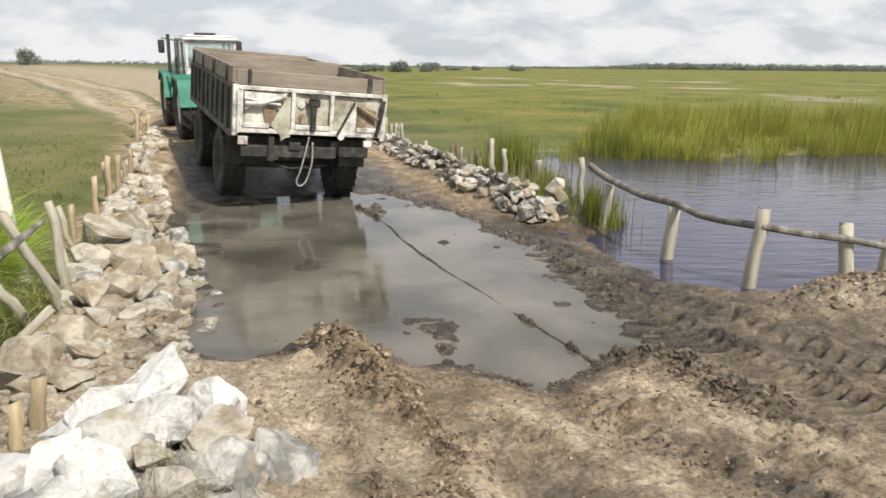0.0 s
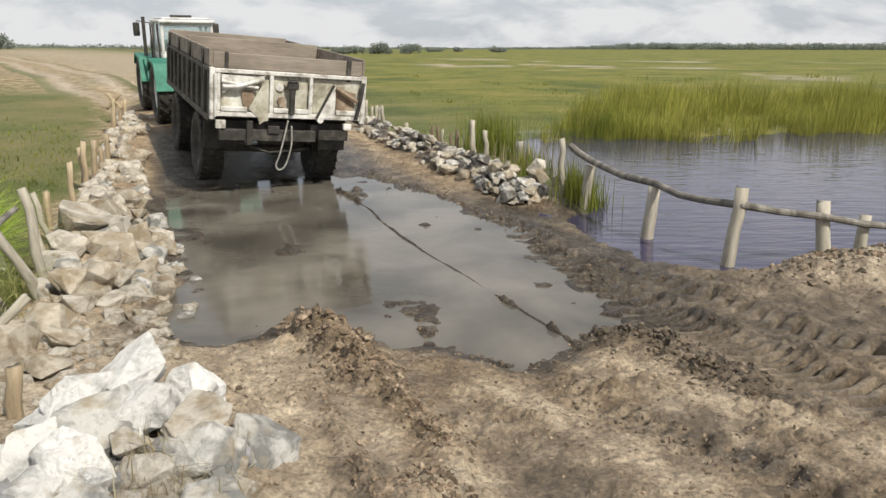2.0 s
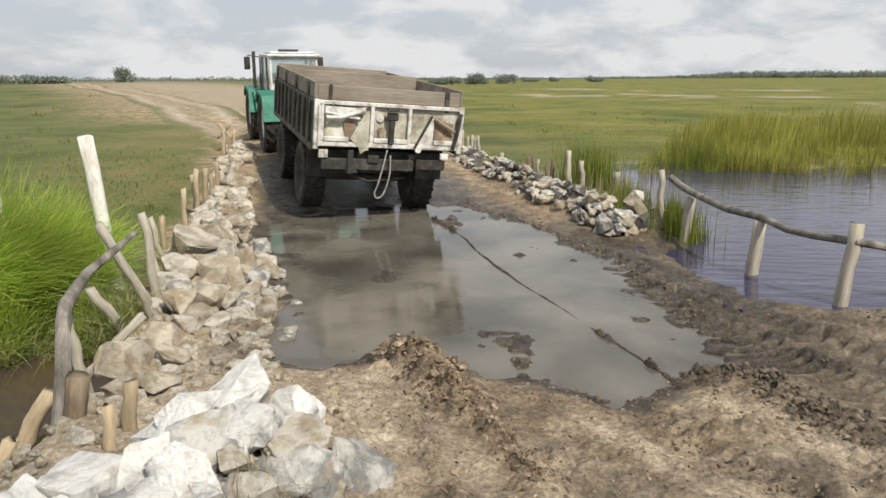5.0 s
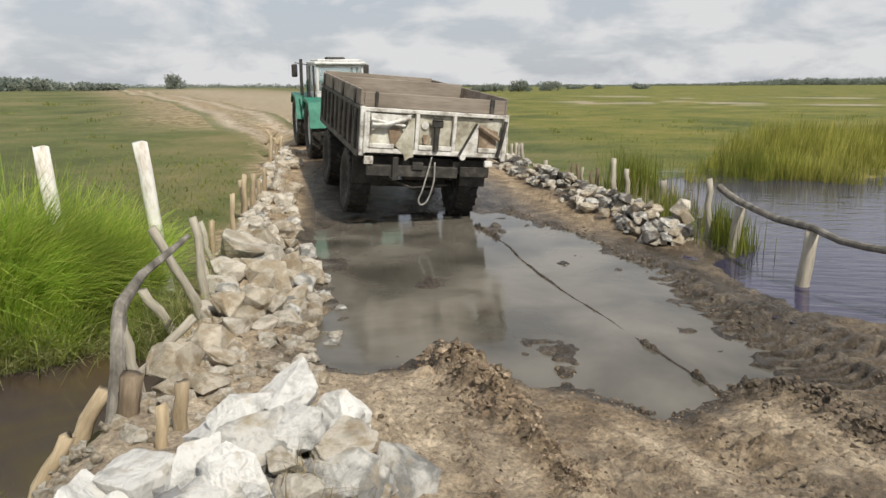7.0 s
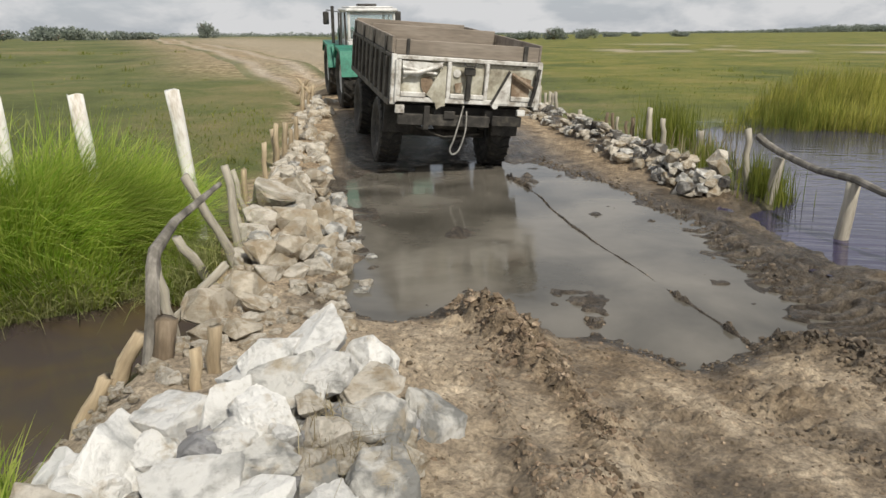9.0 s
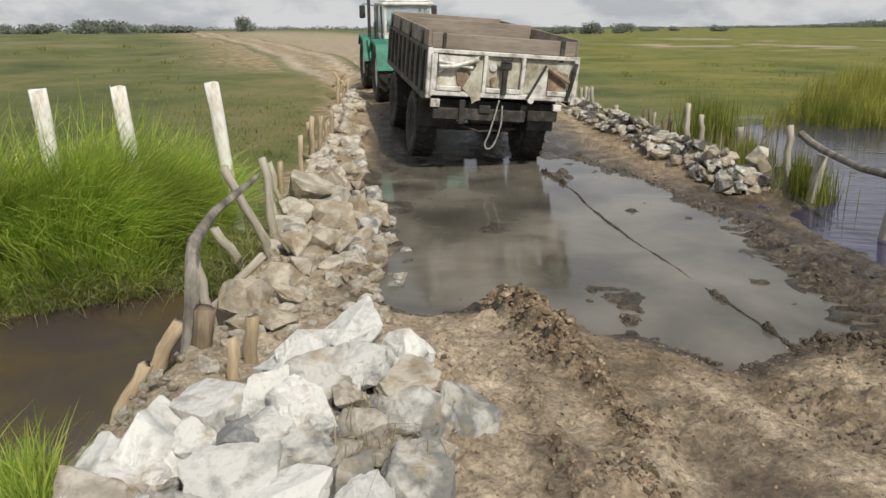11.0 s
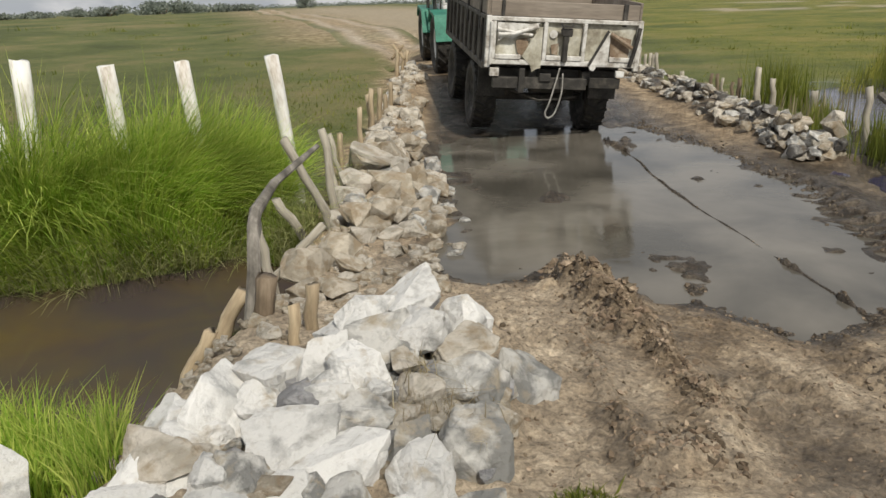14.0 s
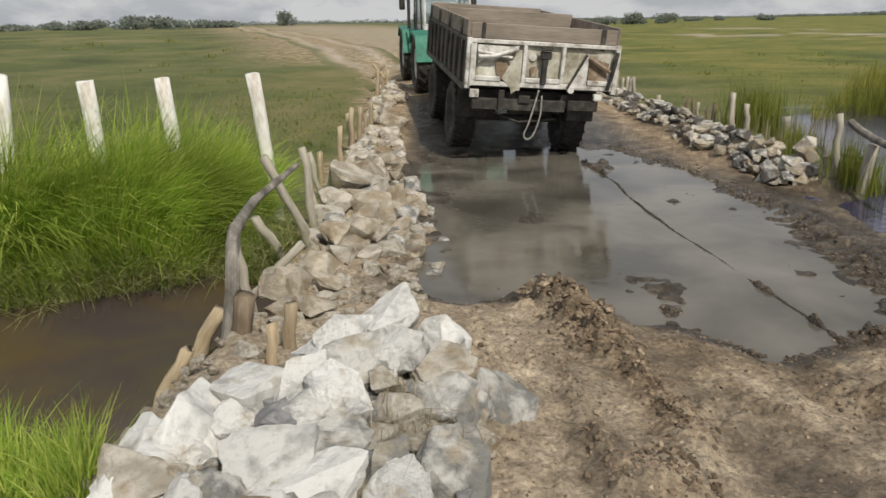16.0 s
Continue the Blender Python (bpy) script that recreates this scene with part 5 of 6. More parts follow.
hose = [(x - 0.12, y, z) for x, y, z in ((0.07, -0.10, -0.02), (0.02, -0.12, -0.25), (-0.05, -0.13, -0.55), (-0.10, -0.13, -0.70), (-0.05, -0.13, -0.78), (0.05, -0.13, -0.70), (0.13, -0.12, -0.40), (0.13, -0.09, -0.10))]
dense = []
for i in range(len(hose) - 1):
    p0, p1, p2, p3 = (Vector(hose[max(0, min(len(hose) - 1, i + o))]) for o in (-1, 0, 1, 2))
    for s in range(5):
        t = s / 5
        dense.append(0.5 * ((2 * p1) + (p2 - p0) * t + (2 * p0 - 5 * p1 + 4 * p2 - p3) * t * t + (3 * p1 - p0 - 3 * p2 + p3) * t ** 3))
dense.append(Vector(hose[-1]))
tube(bm, dense, 0.013, 6)
part("hose", bm, M_HOSE, trailer, "looped grey hydraulic hose", True)


def wheel(name, parent, at, radius, width, lugs, chevron, rim_mat):
    """A wheel at its hub: a ring of rubber with moulded lugs, and a dished rim."""
    bm = bmesh.new()
    w, r = width / 2, radius
    lathe(bm, [(-w * 0.75, r * 0.55), (-w * 0.98, r * 0.72), (-w, r * 0.86), (-w * 0.85, r * 0.95), (0, r * 0.965), (w * 0.85, r * 0.95), (w, r * 0.86), (w * 0.98, r * 0.72), (w * 0.75, r * 0.55)], 36)
    lug_poses = []
    for k in range(lugs):
        for sx in (-1, 1):
            a = 2 * math.pi * (k + (0.5 if sx > 0 else 0)) / lugs
            m = Matrix.Rotation(a, 4, "X") @ Matrix.Translation((sx * w * 0.48, 0, r * 0.965)) @ Matrix.Rotation(sx * chevron, 4, "Z")
            lug_poses.append(m)
    wh = part("wheel", bm, M_TYRE, parent, "mud-caked black tyre")
    bm = bmesh.new()
    box(bm, -w * 0.5, w * 0.5, -r * 0.035, r * 0.035, -r * 0.03, r * 0.045, r * 0.008)
    lug = part("lug", bm, M_TYRE, wh)
    lug.matrix_local = lug_poses[0]
    for m in lug_poses[1:]:
        again = new("lug", lug.data)
        again.parent = wh
        again.matrix_local = m
    bm = bmesh.new()
    lathe(bm, [(-w * 0.72, r * 0.56), (-w * 0.70, r * 0.50), (-w * 0.30, r * 0.42), (-w * 0.28, r * 0.16), (-w * 0.5, r * 0.14), (-w * 0.5, 0.002)], 24)
    lathe(bm, [(w * 0.72, r * 0.56), (w * 0.70, r * 0.50), (w * 0.30, r * 0.42), (w * 0.28, r * 0.16), (w * 0.5, r * 0.14), (w * 0.5, 0.002)], 24)
    rim = part("rim", bm, rim_mat, wh, "muddy steel rim", True)
    wh.location = at
    return wh


for y in (1.35, 3.9):
    for sx in (-1, 1):
        wheel("wheel", trailer, (sx * 0.95 - 0.05, y, -0.68), 0.58, 0.38, 22, 0.45, M_CHASSIS)
    bm = bmesh.new()
    tube(bm, [(-0.74, y, -0.72), (0.74, y, -0.72)], 0.06, 10)
    box(bm, -0.62, -0.54, y - 0.5, y + 0.5, -0.55, -0.47, 0.01)
    box(bm, 0.54, 0.62, y - 0.5, y + 0.5, -0.55, -0.47, 0.01)
    box(bm, -0.62, -0.40, y - 0.05, y + 0.05, -0.70, -0.28, 0.01)
    box(bm, 0.40, 0.62, y - 0.05, y + 0.05, -0.70, -0.28, 0.01)
    part("axle", bm, M_CHASSIS, trailer)
bm = bmesh.new()
tube(bm, [(-0.95, 0.45, -0.36), (-0.2, 0.42, -0.62), (0.4, 0.45, -0.55)], 0.02, 6)
part("pipe", bm, M_CHASSIS, trailer)
# invented tank, beam, guards and ram, added to darken the underside where shade falls
bm = bmesh.new()
tube(bm, [(-0.30, 0.75, -0.42), (0.30, 0.75, -0.42)], 0.13, 14)
part("dark_fill_tank", bm, M_CHASSIS, trailer)
blocks("dark_fill_beam", M_CHASSIS, trailer, [(-0.95, 0.95, 0.25, 0.40, -0.24, -0.09)])
for sx in (-1, 1):
    blocks("mudguard", M_CHASSIS, trailer, [(sx * 0.70, sx * 1.16, 0.72, 0.76, -0.62, -0.06), (sx * 0.70, sx * 1.16, 0.76, 2.0, -0.10, -0.06)], "black muddy guard plate, added to fill the shaded underside")
bm = bmesh.new()
tube(bm, [(0.0, 2.2, -0.5), (0.0, 2.75, -0.1)], 0.09, 12)
part("dark_fill_ram", bm, M_CHASSIS, trailer)

# ---- tractor ----
TRACTOR = Matrix.Translation((-4.83, 18.25, 0.53)) @ Matrix.Rotation(radians(25.5), 4, "Z") @ Matrix.Rotation(radians(2.2), 4, "X")
tractor = thing("tractor", TRACTOR, "green and white four-wheel tractor hitched to the trailer", "tractor")
for y in (0.0, 2.86):
    for sx in (-1, 1):
        wheel("wheel", tractor, (sx * 0.83, y, 0.70), 0.70, 0.46, 18, 0.75, M_CAB)
    bm = bmesh.new()
    tube(bm, [(-0.7, y, 0.76), (0.7, y, 0.76)], 0.14, 12)
    part("axle", bm, M_CHASSIS, tractor)
    for sx in (-1, 1):
        bm = bmesh.new()
        plate(bm, [(-0.74, 0.80), (-0.56, 1.38), (0.42, 1.46), (0.68, 1.20), (0.64, 1.16), (0.40, 1.40), (-0.50, 1.31), (-0.68, 0.78)], -0.25, 0.25)
        m = Matrix.Translation((sx * 0.83, y, 0.0)) @ Matrix.Rotation(radians(90), 4, "Z")
        bmesh.ops.transform(bm, matrix=m, verts=bm.verts)
        part("fender", bm, M_GREEN, tractor, "green painted mudguard")
blocks("rear_frame", M_CHASSIS, tractor, [(-0.45, 0.45, -0.8, 1.3, 0.70, 1.05), (-0.25, 0.25, -1.15, -0.8, 0.55, 0.80)])
blocks("front_frame", M_CHASSIS, tractor, [(-0.42, 0.42, 1.35, 4.6, 0.72, 1.10)])
blocks("hood", M_GREEN, tractor, [(-0.48, 0.48, 2.95, 4.9, 1.10, 1.75)], "green engine hood", 0.05)
cab = blocks("cab", M_CAB, tractor, [(-0.62, 0.62, 1.38, 2.95, 1.08, 1.50)], "white steel cab", 0.02)
for b in ((-0.62, -0.55, 1.38, 1.46, 1.50, 2.22), (0.55, 0.62, 1.38, 1.46, 1.50, 2.22), (-0.62, -0.55, 2.87, 2.95, 1.50, 2.22), (0.55, 0.62, 2.87, 2.95, 1.50, 2.22), (-0.62, -0.56, 2.10, 2.18, 1.50, 2.22), (0.56, 0.62, 2.10, 2.18, 1.50, 2.22), (-0.55, 0.55, 1.39, 1.45, 2.15, 2.22), (-0.55, 0.55, 1.39, 1.45, 1.50, 1.56)):
    blocks("window_bar", M_CAB, cab, [b], bevel=0.02)
blocks("roof", M_CAB, cab, [(-0.67, 0.67, 1.30, 3.02, 2.22, 2.31), (-0.58, 0.58, 1.40, 2.92, 2.31, 2.36)], "white cab roof", 0.03)
blocks("hatch", M_CHASSIS, cab, [(-0.30, 0.16, 1.5, 2.0, 2.362, 2.42)], "dark roof hatch", 0.02)
for b in ((-0.54, 0.54, 1.415, 1.42, 1.565, 2.145), (-0.54, 0.54, 2.90, 2.906, 1.51, 2.21), (-0.595, -0.59, 1.47, 2.86, 1.51, 2.21), (0.59, 0.595, 1.47, 2.86, 1.51, 2.21)):
    g = blocks("window", M_GLASS, cab, [b], "clear cab glass", 0.0)
    g.visible_shadow = False
blocks("ladder", M_CHASSIS, tractor, [(-0.80, -0.76, 1.50, 1.54, 0.9, 2.2), (-0.80, -0.76, 1.90, 1.94, 0.9, 2.2), (-0.80, -0.76, 1.541, 1.899, 1.30, 1.34), (-0.80, -0.76, 1.541, 1.899, 1.70, 1.74)], "black steel side ladder")
bm = bmesh.new()
tube(bm, [(-0.86, 2.6, 1.1), (-0.86, 2.6, 2.36)], 0.045, 10)
part("exhaust_pipe", bm, M_CHASSIS, tractor)
bm = bmesh.new()
tube(bm, [(-0.66, 1.45, 1.2), (-0.68, 1.45, 2.2)], 0.022, 8)
part("grab_rail", bm, M_CHASSIS, tractor)
for sx in (-1, 1):
    bm = bmesh.new()
    tube(bm, [(sx * 0.62, 2.9, 2.2), (sx * 0.98, 2.95, 2.26), (sx * 1.0, 2.95, 2.1)], 0.014, 6)
    box(bm, sx * 1.0 - 0.08, sx * 1.0 + 0.08, 2.93, 2.97, 1.88, 2.22, 0.02)
    part("mirror", bm, M_CHASSIS, tractor, "black side mirror")


# ---- clods ----
def clods(name, spots, mat, label):
    """Small irregular lumps of earth lying on the ground, as one mass."""
    r_ = np.random.default_rng(7 + len(spots))
    t = (1 + 5 ** 0.5) / 2
    ico = np.array([(-1, t, 0), (1, t, 0), (-1, -t, 0), (1, -t, 0), (0, -1, t), (0, 1, t), (0, -1, -t), (0, 1, -t), (t, 0, -1), (t, 0, 1), (-t, 0, -1), (-t, 0, 1)]) / math.hypot(1, t)
    bm = bmesh.new()
    for v in ico:
        bm.verts.new(v)
    bmesh.ops.convex_hull(bm, input=bm.verts[:])
    bm.verts.index_update()
    faces = np.array([[v.index for v in f.verts] for f in bm.faces])
    base = np.array([v.co[:] for v in bm.verts])
    bm.free()
    low = height(np.array([s[0] for s in spots]), np.array([s[1] for s in spots]))
    spots = [s for s, z in zip(spots, low) if z > -0.012]
    vs, fs = [], []
    for i, (x, y, s) in enumerate(spots):
        w = base * (1 + r_.uniform(-0.6, 0.6, (12, 1))) * s * np.array([r_.uniform(0.7, 1.3), r_.uniform(0.7, 1.3), r_.uniform(0.65, 1.05)])
        a = r_.uniform(0, 6.28)
        ca, sa = math.cos(a), math.sin(a)
        w = w @ np.array([[ca, sa, 0], [-sa, ca, 0], [0, 0, 1]])
        vs.append(w + np.array([x, y, 0]))
        fs.append(faces + 12 * i)
    xy = np.array([(x, y) for x, y, _ in spots])
    sz = np.array([s for *_, s in spots])
    hz = on_sheet(xy[:, 0], xy[:, 1]) - sz * 0.15
    v = np.array(vs)
    v[:, :, 2] += hz[:, None]
    ob = fast_mesh(name, v.reshape(-1, 3), np.concatenate(fs), mat)
    return tagged(ob, label, "mud", kind="stuff")


g_ = np.random.default_rng(12)


def near_line(line, n, spread, lo, hi):
    out = []
    for _ in range(n):
        i = g_.integers(0, len(line) - 1)
        t = g_.random()
        x = line[i][0] * (1 - t) + line[i + 1][0] * t + g_.normal(0, spread)
        y = line[i][1] * (1 - t) + line[i + 1][1] * t + g_.normal(0, spread)
        out.append((x, y, lo + (hi - lo) * g_.random() ** 2.5))
    return out


def in_box(x0, x1, y0, y1, n, lo, hi):
    return [(g_.uniform(x0, x1), g_.uniform(y0, y1), lo + (hi - lo) * g_.random() ** 3) for _ in range(n)]


clods("mud_clods", near_line(RIDGE[:3], 1500, 0.12, 0.006, 0.034) + near_line(RIDGE[2:5], 600, 0.06, 0.005, 0.024) + near_line(CRUMB_LINE, 350, 0.04, 0.004, 0.022) + in_box(-1.9, 2.9, 2.2, 5.9, 5500, 0.003, 0.015)
      + near_line([(0.22, 3.2), (0.45, 3.0)], 150, 0.08, 0.006, 0.026) + near_line([(4.2, 7.15), (5.8, 7.2)], 500, 0.3, 0.008, 0.045), M_CLOD, "dry brown clods of churned earth")
clods("wet_mud_clods", near_line(DARK_RIDGE, 1100, 0.11, 0.006, 0.032) + near_line(PUDDLE_LINE, 250, 0.03, 0.005, 0.016) + near_line([(2.1, 6.6), (1.8, 8.0), (1.25, 10), (0.5, 11.9), (-0.65, 13.6)], 900, 0.1, 0.006, 0.028)
      + [c for c in in_box(1.9, 5.0, 4.6, 7.6, 900, 0.003, 0.022) if min(float(along(TRACKS[k][0], np.array(c[0]), np.array(c[1]))[0]) for k in (0, 1)) > 0.24] + near_line(WET_RUT, 500, 0.12, 0.004, 0.02) + near_line([(0.2, 5.95), (0.6, 5.7), (0.9, 5.3), (1.2, 5.3)], 350, 0.1, 0.005, 0.024)
      + [c for c in in_box(-2.7, 0.9, 6.1, 11.5, 1500, 0.006, 0.03) if float(fbm(np.array(c[0]), np.array(c[1]), 0.9, 3, 97)) > 0.3] + near_line([(4.2, 7.2), (5.8, 7.3)], 300, 0.3, 0.012, 0.05), M_CLOD_WET, "dark wet clods of churned mud")


# ---- grass, reeds and leaves ----
def blades(name, x, y, h, w, mat, label, lean=0.35, wind=(0.0, 0.0), category="grass", z=None, seed=3, droop=0.25, clump=0.0):
    """Single bent leaves, tapering to their tips, each rooted in the ground, as one mass."""
    r_ = np.random.default_rng(seed)
    n = len(x)
    z = height(x, y) if z is None else z
    a = r_.uniform(0, 2 * math.pi, n)
    ln = np.abs(r_.normal(0, lean, n))
    dx = np.cos(a) * ln + wind[0] + clump * fbm(x, y, 0.6, 2, seed)
    dy = np.sin(a) * ln + wind[1] + clump * fbm(x, y, 0.6, 2, seed + 9)
    bend = np.minimum(np.hypot(dx, dy), 1.4)
    fa = r_.uniform(0, 2 * math.pi, n)
    fx, fy = np.cos(fa) * w / 2, np.sin(fa) * w / 2
    verts = np.zeros((n, 7, 3))
    for i, s in enumerate((0.0, 0.4, 0.75)):
        cx, cy, cz = x + dx * h * s ** 1.7, y + dy * h * s ** 1.7, z - 0.03 + h * (s - droop * bend * s * s)
        k = (1.0, 0.85, 0.55)[i]
        verts[:, 2 * i] = np.stack([cx - fx * k, cy - fy * k, cz], -1)
        verts[:, 2 * i + 1] = np.stack([cx + fx * k, cy + fy * k, cz], -1)
    verts[:, 6] = np.stack([x + dx * h, y + dy * h, z - 0.03 + h * (1 - droop * bend)], -1)
    pat = np.array([(0, 1, 3), (0, 3, 2), (2, 3, 5), (2, 5, 4), (4, 5, 6)])
    tris = (pat[None] + 7 * np.arange(n)[:, None, None]).reshape(-1, 3)
    ob = fast_mesh(name, verts.reshape(-1, 3), tris, mat)
    return tagged(ob, label, category, kind="stuff")


def scatter(n, x0, x1, y0, y1, keep, seed):
    r_ = np.random.default_rng(seed)
    x, y = r_.uniform(x0, x1, n), r_.uniform(y0, y1, n)
    k = keep(x, y)
    return x[k], y[k], r_


def left_of_road(x, y, gap=0.15):
    return x < left_edge(y) - gap


# lush sedge over the stream
x, y, r_ = scatter(340000, -13, -3.1, 0.5, 10.5, lambda x, y: left_of_road(x, y, 0.55 + 0.2 * smooth(6, 7, y)) & (inside(STREAM, x, y) < -0.02) & (y < 8.05 + (x + 4.1) * 0.80 + 0.6 * fbm(x, y, 1.0, 2, 9) + 2.2 * smooth(-4.2, -3.4, x)) & (y > 4.4), 31)
edge = smooth(-0.1, 1.5, -inside(STREAM, x, y))
by_bank = smooth(0.55, 1.7, left_edge(y) - x)
h = (0.3 + 0.7 * edge) * (0.74 + 0.26 * by_bank) * r_.uniform(0.7, 1.0, len(x)) * (1 + 0.2 * fbm(x, y, 0.7, 3, 13)) * 2.15 * (1 + 0.24 * smooth(7.4, 5.4, y))
blades("tall_grass", x, y, h, r_.uniform(0.008, 0.02, len(x)), M_GRASS, "lush green waist-high sedge grass beside the stream", 0.42, (0.34, -0.12), seed=32, clump=0.8, droop=0.46)
# bent straw at the water's edge
x, y, r_ = scatter(70000, -9, -3.3, 4.6, 7.2, lambda x, y: np.abs(inside(STREAM, x, y) + 0.2) < 0.2, 33)
keep = y > 4.55
x, y = x[keep], y[keep]
blades("water_edge_straw", x, y, r_.uniform(0.2, 0.6, len(x)), r_.uniform(0.006, 0.013, len(x)), M_EDGE, "pale bent grass along the stream's edge", 0.6, (0.25, -0.5), seed=34, droop=0.5)
# grass on the near bank
x, y, r_ = scatter(42000, -7.5, -1.85, 0.8, 3.6, lambda x, y: (inside(STREAM, x, y) < 0.05) & (along([(-2.5, 2.16), (-1.7, 1.5)], x, y)[0] > 0.26) & (x < -1.98 - 0.35 * fbm(x, y, 0.5, 2, 15) - 0.95 * smooth(2.4, 3.1, y)), 35)
blades("bank_grass", x, y, r_.uniform(0.12, 0.42, len(x)) * (1 + 0.9 * fbm(x, y, 0.5, 2, 17)), r_.uniform(0.005, 0.013, len(x)), M_GRASS, "fresh green grass on the stream bank", 0.35, (0.1, 0.0), seed=36, clump=0.6)
# weeds by the rock pile
x, y, r_ = scatter(2600, -0.25, 0.2, 2.15, 2.75, lambda x, y: np.hypot((x + 0.02), (y - 2.42)) < 0.2 + 0.1 * fbm(x, y, 0.2, 2, 19), 37)
blades("weeds", x, y, r_.uniform(0.03, 0.09, len(x)), r_.uniform(0.006, 0.014, len(x)), M_MEADOW, "small green weeds beside the rocks", 0.6, seed=38)
x = np.concatenate([g_.normal(-0.82, 0.08, 60), g_.normal(-0.62, 0.10, 80)])
y = np.concatenate([g_.normal(2.88, 0.08, 60), g_.normal(2.78, 0.12, 80)])
blades("straw_litter", x, y, g_.uniform(0.05, 0.16, len(x)), g_.uniform(0.003, 0.007, len(x)), M_STRAW, "dry grass litter among the rocks", 1.3, z=height(x, y) + 0.12 + g_.uniform(0, 0.06, len(x)), seed=39, droop=0.68)

# meadow west of the road: yellow band, then short green turf
x, y, r_ = scatter(90000, -34, -3.6, 8.6, 34, lambda x, y: left_of_road(x, y, 0.5) & (along(ROAD, x, y)[0] > 2.6) & (np.random.default_rng(5).random(len(x)) < np.clip(1.5 - np.hypot(x, y) / 15, 0, 1)), 41)
d = np.hypot(x, y)
green = fbm(x, y, 3.5, 3, 43) + smooth(11, 16, d) * 0.5 - 0.12 > 0
size = 0.5 + d / 22
for nm, sel, mat, lab in (("meadow_grass", green, M_MEADOW, "short green pasture grass"), ("dry_meadow_grass", ~green, M_GRASS_DRY, "yellowing dry pasture grass")):
    n = int(sel.sum())
    blades(nm, x[sel], y[sel], r_.uniform(0.04, 0.14, n) * size[sel] ** 0.5, r_.uniform(0.010, 0.022, n) * size[sel], mat, lab, 0.5, (0.1, 0), seed=44)

# tussocks over the pasture and the marsh
for nm, n, region, mat, lab, sd in (("pasture_tussocks", 150, (-40, -4.2, 12, 44), M_MEADOW, "scattered green tussocks in the pasture", 81), ("marsh_tussocks", 120, (-3, 40, 17, 60), M_MEADOW, "scattered green tussocks in the marsh", 85)):
    r_ = np.random.default_rng(sd)
    tx_, ty_ = r_.uniform(region[0], region[1], n), r_.uniform(region[2], region[3], n)
    ok = (along(ROAD, tx_, ty_)[0] > 2.2) & (inside(LAKE, tx_, ty_) < -0.3) & (left_of_road(tx_, ty_, 0.6) | (tx_ > right_edge(np.minimum(ty_, 26)) + 0.8)) & (fbm(tx_, ty_, 5, 3, sd) > -0.05)
    tx_, ty_ = tx_[ok], ty_[ok]
    big = np.repeat(r_.uniform(0.5, 1.3, len(tx_)) * (0.6 + np.hypot(tx_, ty_) / 40), 16)
    x = np.repeat(tx_, 16) + r_.normal(0, 0.13, 16 * len(tx_)) * big
    y = np.repeat(ty_, 16) + r_.normal(0, 0.13, 16 * len(ty_)) * big
    blades(nm, x, y, r_.uniform(0.05, 0.17, len(x)) * big, r_.uniform(0.012, 0.026, len(x)) * big, mat, lab, 0.6, (0.08, 0), z=on_sheet(x, y), seed=sd + 1)

# marsh meadow east of the road
x, y, r_ = scatter(36000, -8, 45, 16, 62, lambda x, y: (x > right_edge(np.minimum(y, 26)) + 0.6 - np.maximum(y - 26, 0) * 0.2) & (inside(LAKE, x, y) < -1.0) & (along(ROAD, x, y)[0] > 5) & (np.random.default_rng(6).random(len(x)) < np.clip(1.5 - np.hypot(x, y) / 28, 0, 1)), 45)
d = np.hypot(x, y)
size = 0.6 + d / 20
n = len(x)
blades("marsh_grass", x, y, r_.uniform(0.03, 0.08, n) * (1 + 0.8 * fbm(x, y, 4, 3, 47)) * size ** 0.3, r_.uniform(0.012, 0.026, n) * size, M_MEADOW, "bright yellow-green marsh grass", 0.4, (0.1, 0), seed=48)

# reeds on the far shore
x, y, r_ = scatter(200000, 2.0, 46, 18.2, 36, lambda x, y: (inside(LAKE, x, y) < 1.6 + 2.4 * fbm(x, y, 2.0, 3, 51)) & (y > 16.5 + 0.2 * x) & (y > 18.6) & (x > 3.7 + 0.32 * (y - 20) + 1.2 * fbm(x, y, 2.0, 2, 54)) & ((fbm(x, y, 2.6, 3, 55) + 0.2 * smooth(9, 13, x) > -0.06) | ((inside(LAKE, x, y) > -2.2) & (fbm(x, y, 1.3, 2, 56) > -0.22))) & (np.random.default_rng(8).random(len(x)) < 0.95 * np.clip(1.4 - (y - 19) / 12, 0.1, 1)), 57)
n = len(x)
h = r_.uniform(0.25, 0.85, n) * (0.9 + 1.7 * fbm(x, y, 1.5, 3, 59))
blades("reeds", x, y, h, r_.uniform(0.008, 0.020, n), M_REED, "dense yellow-green reeds along the far shore", 0.2, (0.08, 0), category="reeds", z=np.maximum(height(x, y), -0.1), seed=60)
# small reed clumps by the causeway
for cx, cy, rx_, ry_, n, hh, nm in ((1.95, 16.6, 0.6, 0.8, 750, 1.15, "reed_clump"), (2.7, 11.15, 0.34, 0.5, 520, 0.72, "reed_clump"), (5.2, 20.0, 1.1, 0.8, 700, 1.0, "reed_clump"), (2.3, 13.6, 0.4, 1.0, 260, 0.55, "reed_clump")):
    x, y = g_.normal(cx, rx_ / 2, n), g_.normal(cy, ry_ / 2, n)
    blades(nm, x, y, g_.uniform(0.35, 1.0, n) * hh, g_.uniform(0.008, 0.02, n), M_MEADOW, "green reed clump growing from the water", 0.16, category="reeds", z=np.maximum(height(x, y), -0.12), seed=int(cx * 10))
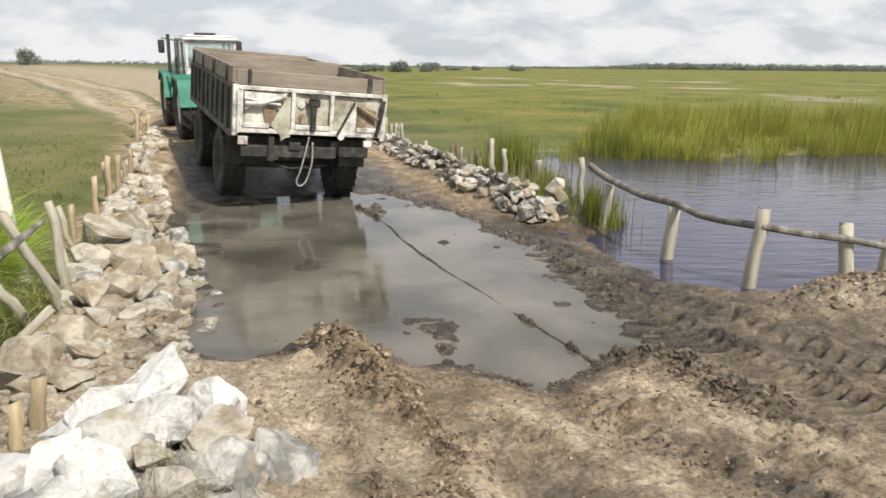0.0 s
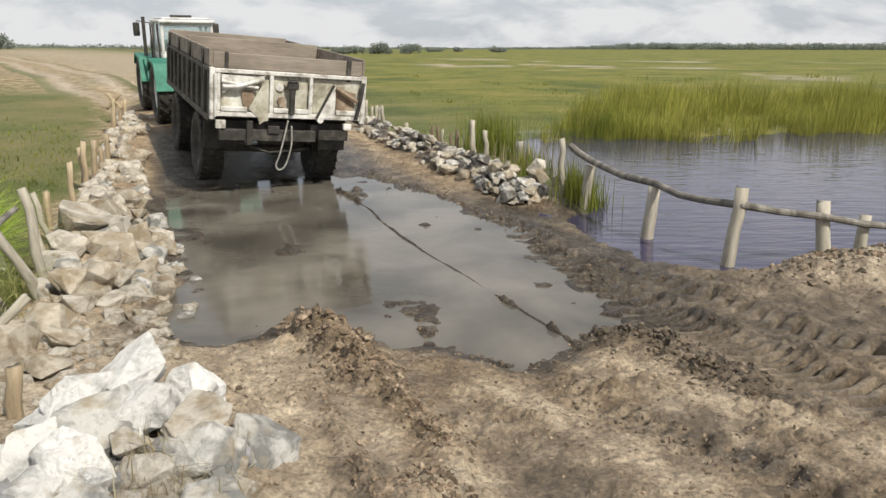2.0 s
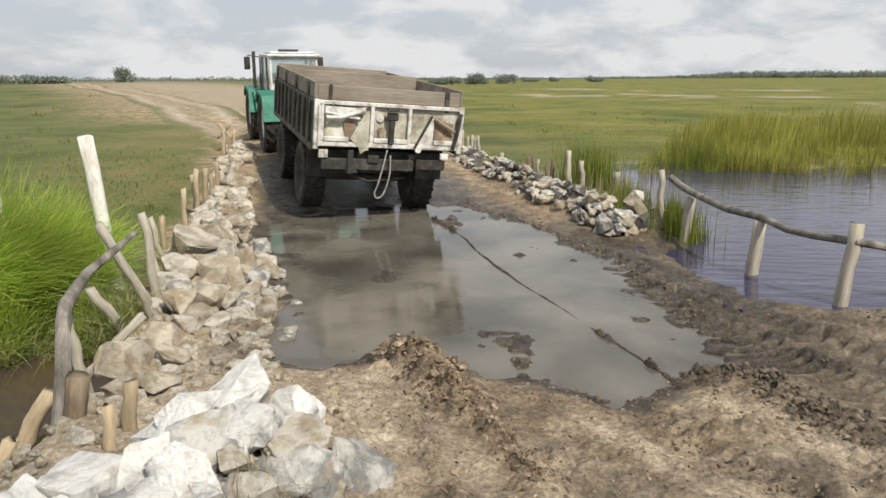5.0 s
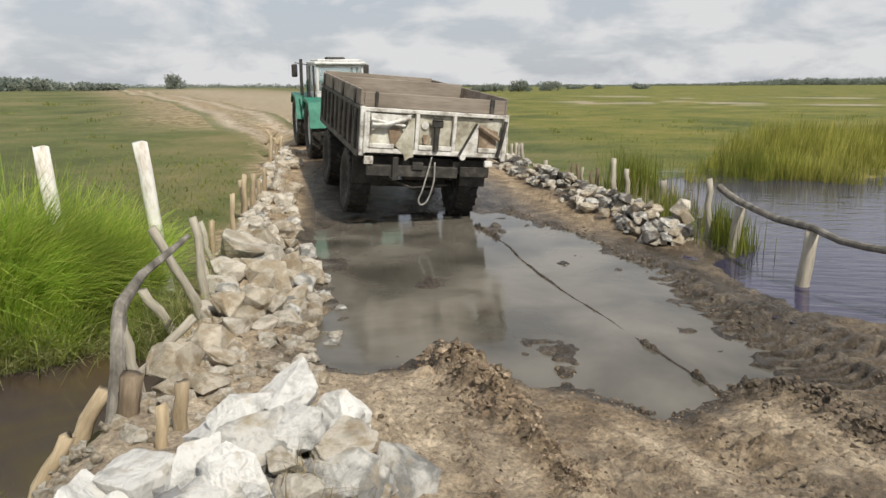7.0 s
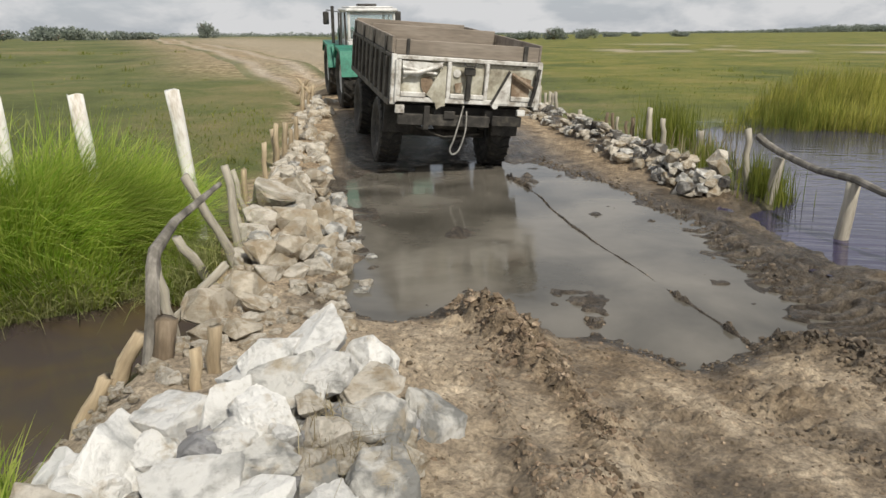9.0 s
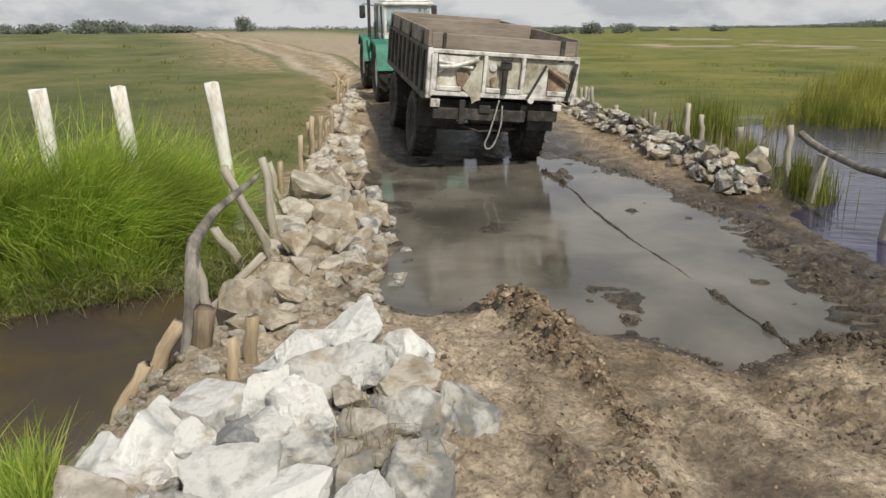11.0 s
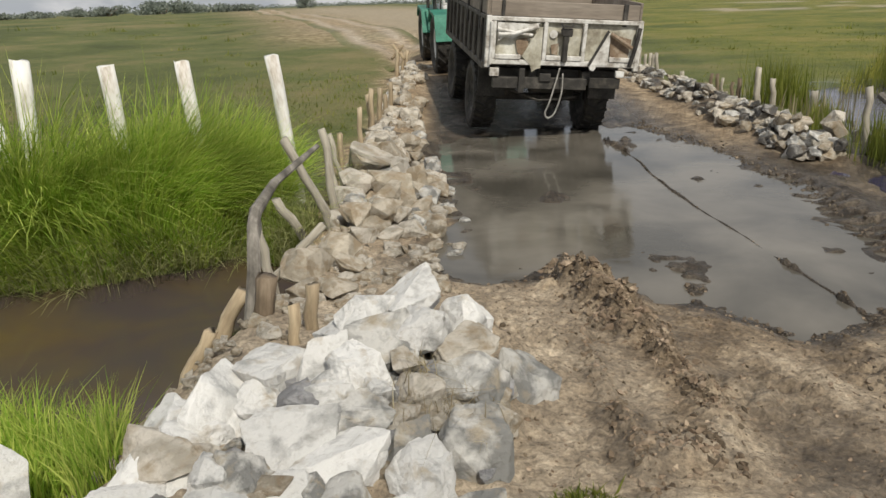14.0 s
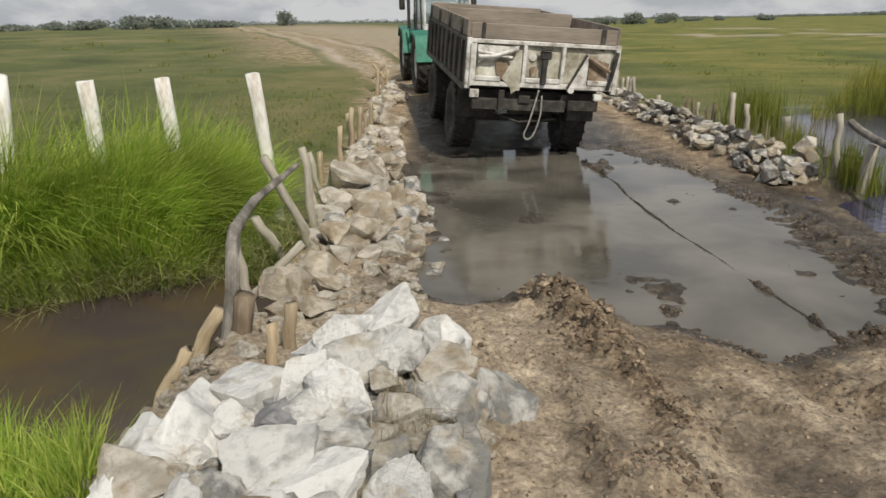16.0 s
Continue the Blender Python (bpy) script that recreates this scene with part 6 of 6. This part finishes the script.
# bleached stems in the shallows
x, y = g_.normal(2.2, 0.35, 120), g_.uniform(13.2, 16.2, 120)
blades("reed_stubble", x, y, g_.uniform(0.25, 0.6, 120), g_.uniform(0.02, 0.035, 120), M_STRAW, "bleached dead reed stems in the shallows", 0.15, category="reeds", z=np.full(120, -0.05), seed=63)


# ---- distance ----
def leaf_cloud(name, blobs, per, size, mat, seed):
    """Leafy crowns: many small turned leaf clumps filling uneven lobes."""
    r_ = np.random.default_rng(seed)
    vs = []
    for cx, cy, cz, rx, ry, rz in blobs:
        n = max(12, int(per * rx * rz))
        p = r_.normal(0, 1, (n, 3))
        p /= np.linalg.norm(p, axis=1)[:, None]
        p *= (r_.random((n, 1)) ** 0.4) * (0.8 + 0.4 * r_.random((n, 1)))
        c = p * np.array([rx, ry, rz]) + np.array([cx, cy, cz])
        a, b = r_.normal(0, 1, (n, 3)), r_.normal(0, 1, (n, 3))
        a /= np.linalg.norm(a, axis=1)[:, None]
        b -= a * (a * b).sum(1)[:, None]
        b /= np.linalg.norm(b, axis=1)[:, None]
        s = size * r_.uniform(0.5, 1.3, (n, 1))
        vs.append(np.stack([c - a * s, c + b * s * 0.8, c + a * s, c - b * s * 0.8], 1))
    v = np.concatenate(vs)
    q = np.arange(len(v) * 4).reshape(-1, 4)
    return fast_mesh(name, v.reshape(-1, 3), q, mat)


def bush(cx, cy, width, tall, seed, label, name="bush", category="bush"):
    base = float(height(cx, cy))
    r_ = random.Random(seed)
    ob = thing(name, pose(cx, cy, base), label, category, "far bushes")
    bm = bmesh.new()
    for k in range(5):
        a = r_.uniform(0, 6.28)
        tip = (width * 0.3 * math.cos(a), width * 0.3 * math.sin(a), tall * r_.uniform(0.6, 0.85))
        tube(bm, [(0, 0, -0.3), (tip[0] * 0.35, tip[1] * 0.35, tall * 0.35), tip], [0.05 * tall, 0.035 * tall, 0.01 * tall], 6)
    part("trunk", bm, M_WOOD_DARK, ob)
    lobes = [(r_.uniform(-0.36, 0.36) * width, r_.uniform(-0.3, 0.3) * width, tall * r_.uniform(0.12, 0.55), width * r_.uniform(0.14, 0.26), width * 0.22, tall * r_.uniform(0.25, 0.42)) for _ in range(14)]
    crown = leaf_cloud("crown", lobes, 1500 / (width * tall), 0.022 * (width + tall), M_TREE_HAZED, seed)
    crown.parent = ob
    return ob


def far_bush(az, dist, width, tall, seed, label="dark green bush on the far rise", name="bush", category="bush"):
    bush(dist * math.sin(radians(az)), dist * math.cos(radians(az)), width, tall, seed, label, name, category)


far_bush(-27.9, 150, 3.8, 3.4, 1, "lone round dark tree on the horizon", "tree", "tree")
far_bush(-33.3, 135, 9.0, 1.8, 2)
far_bush(-37.6, 120, 9.5, 2.3, 3)
far_bush(-35.8, 125, 5.0, 1.7, 13)
far_bush(-41.0, 120, 6.0, 1.7, 4)
far_bush(-42.8, 125, 4.5, 1.5, 5)
far_bush(-45.5, 120, 5.0, 1.2, 15)
far_bush(-48.0, 120, 7.0, 1.1, 16)
far_bush(-2.9, 240, 9.0, 4.4, 6)
far_bush(-4.6, 240, 7.0, 3.0, 7)
far_bush(-5.8, 240, 6.0, 2.8, 17)
far_bush(-0.6, 260, 9.0, 4.2, 8)
far_bush(1.2, 330, 8.0, 2.4, 9)
far_bush(5.9, 330, 8.0, 3.2, 10)
far_bush(3.1, 380, 7.0, 2.6, 11)
# woods on the skyline
r_ = np.random.default_rng(70)
lobes = []
for k in range(620):
    az = radians(-8 + 62 * k / 620 + r_.normal(0, 0.05))
    w = 0.32 + 0.7 * smooth(9, 17, math.degrees(az)) + 0.35 * vnoise(np.array(k / 40.0), np.array(3.3), 5)
    tall = float(w) * r_.uniform(4.0, 7.5)
    dd = 900 + r_.normal(0, 15)
    lobes.append((dd * math.sin(az), dd * math.cos(az), 0.6 + tall * 0.45, r_.uniform(4, 8), 5, tall * 0.6))
tagged(leaf_cloud("distant_woods", lobes, 7, 0.75, M_TREE_HAZED, 71), "dark green woods along the flat horizon", "woods", kind="stuff")
lobes = []
for k in range(240):
    az = radians(-60 + 46 * k / 240)
    tall = r_.uniform(0.6, 1.8)
    dd = 260 + r_.normal(0, 10)
    lobes.append((dd * math.sin(az), dd * math.cos(az), 1.8 + tall * 0.3, r_.uniform(1.5, 3.5), 2, tall * 0.6))
tagged(leaf_cloud("distant_scrub", lobes, 25, 0.25, M_TREE_HAZED, 72), "low dark scrub along the western rise", "scrub", kind="stuff")
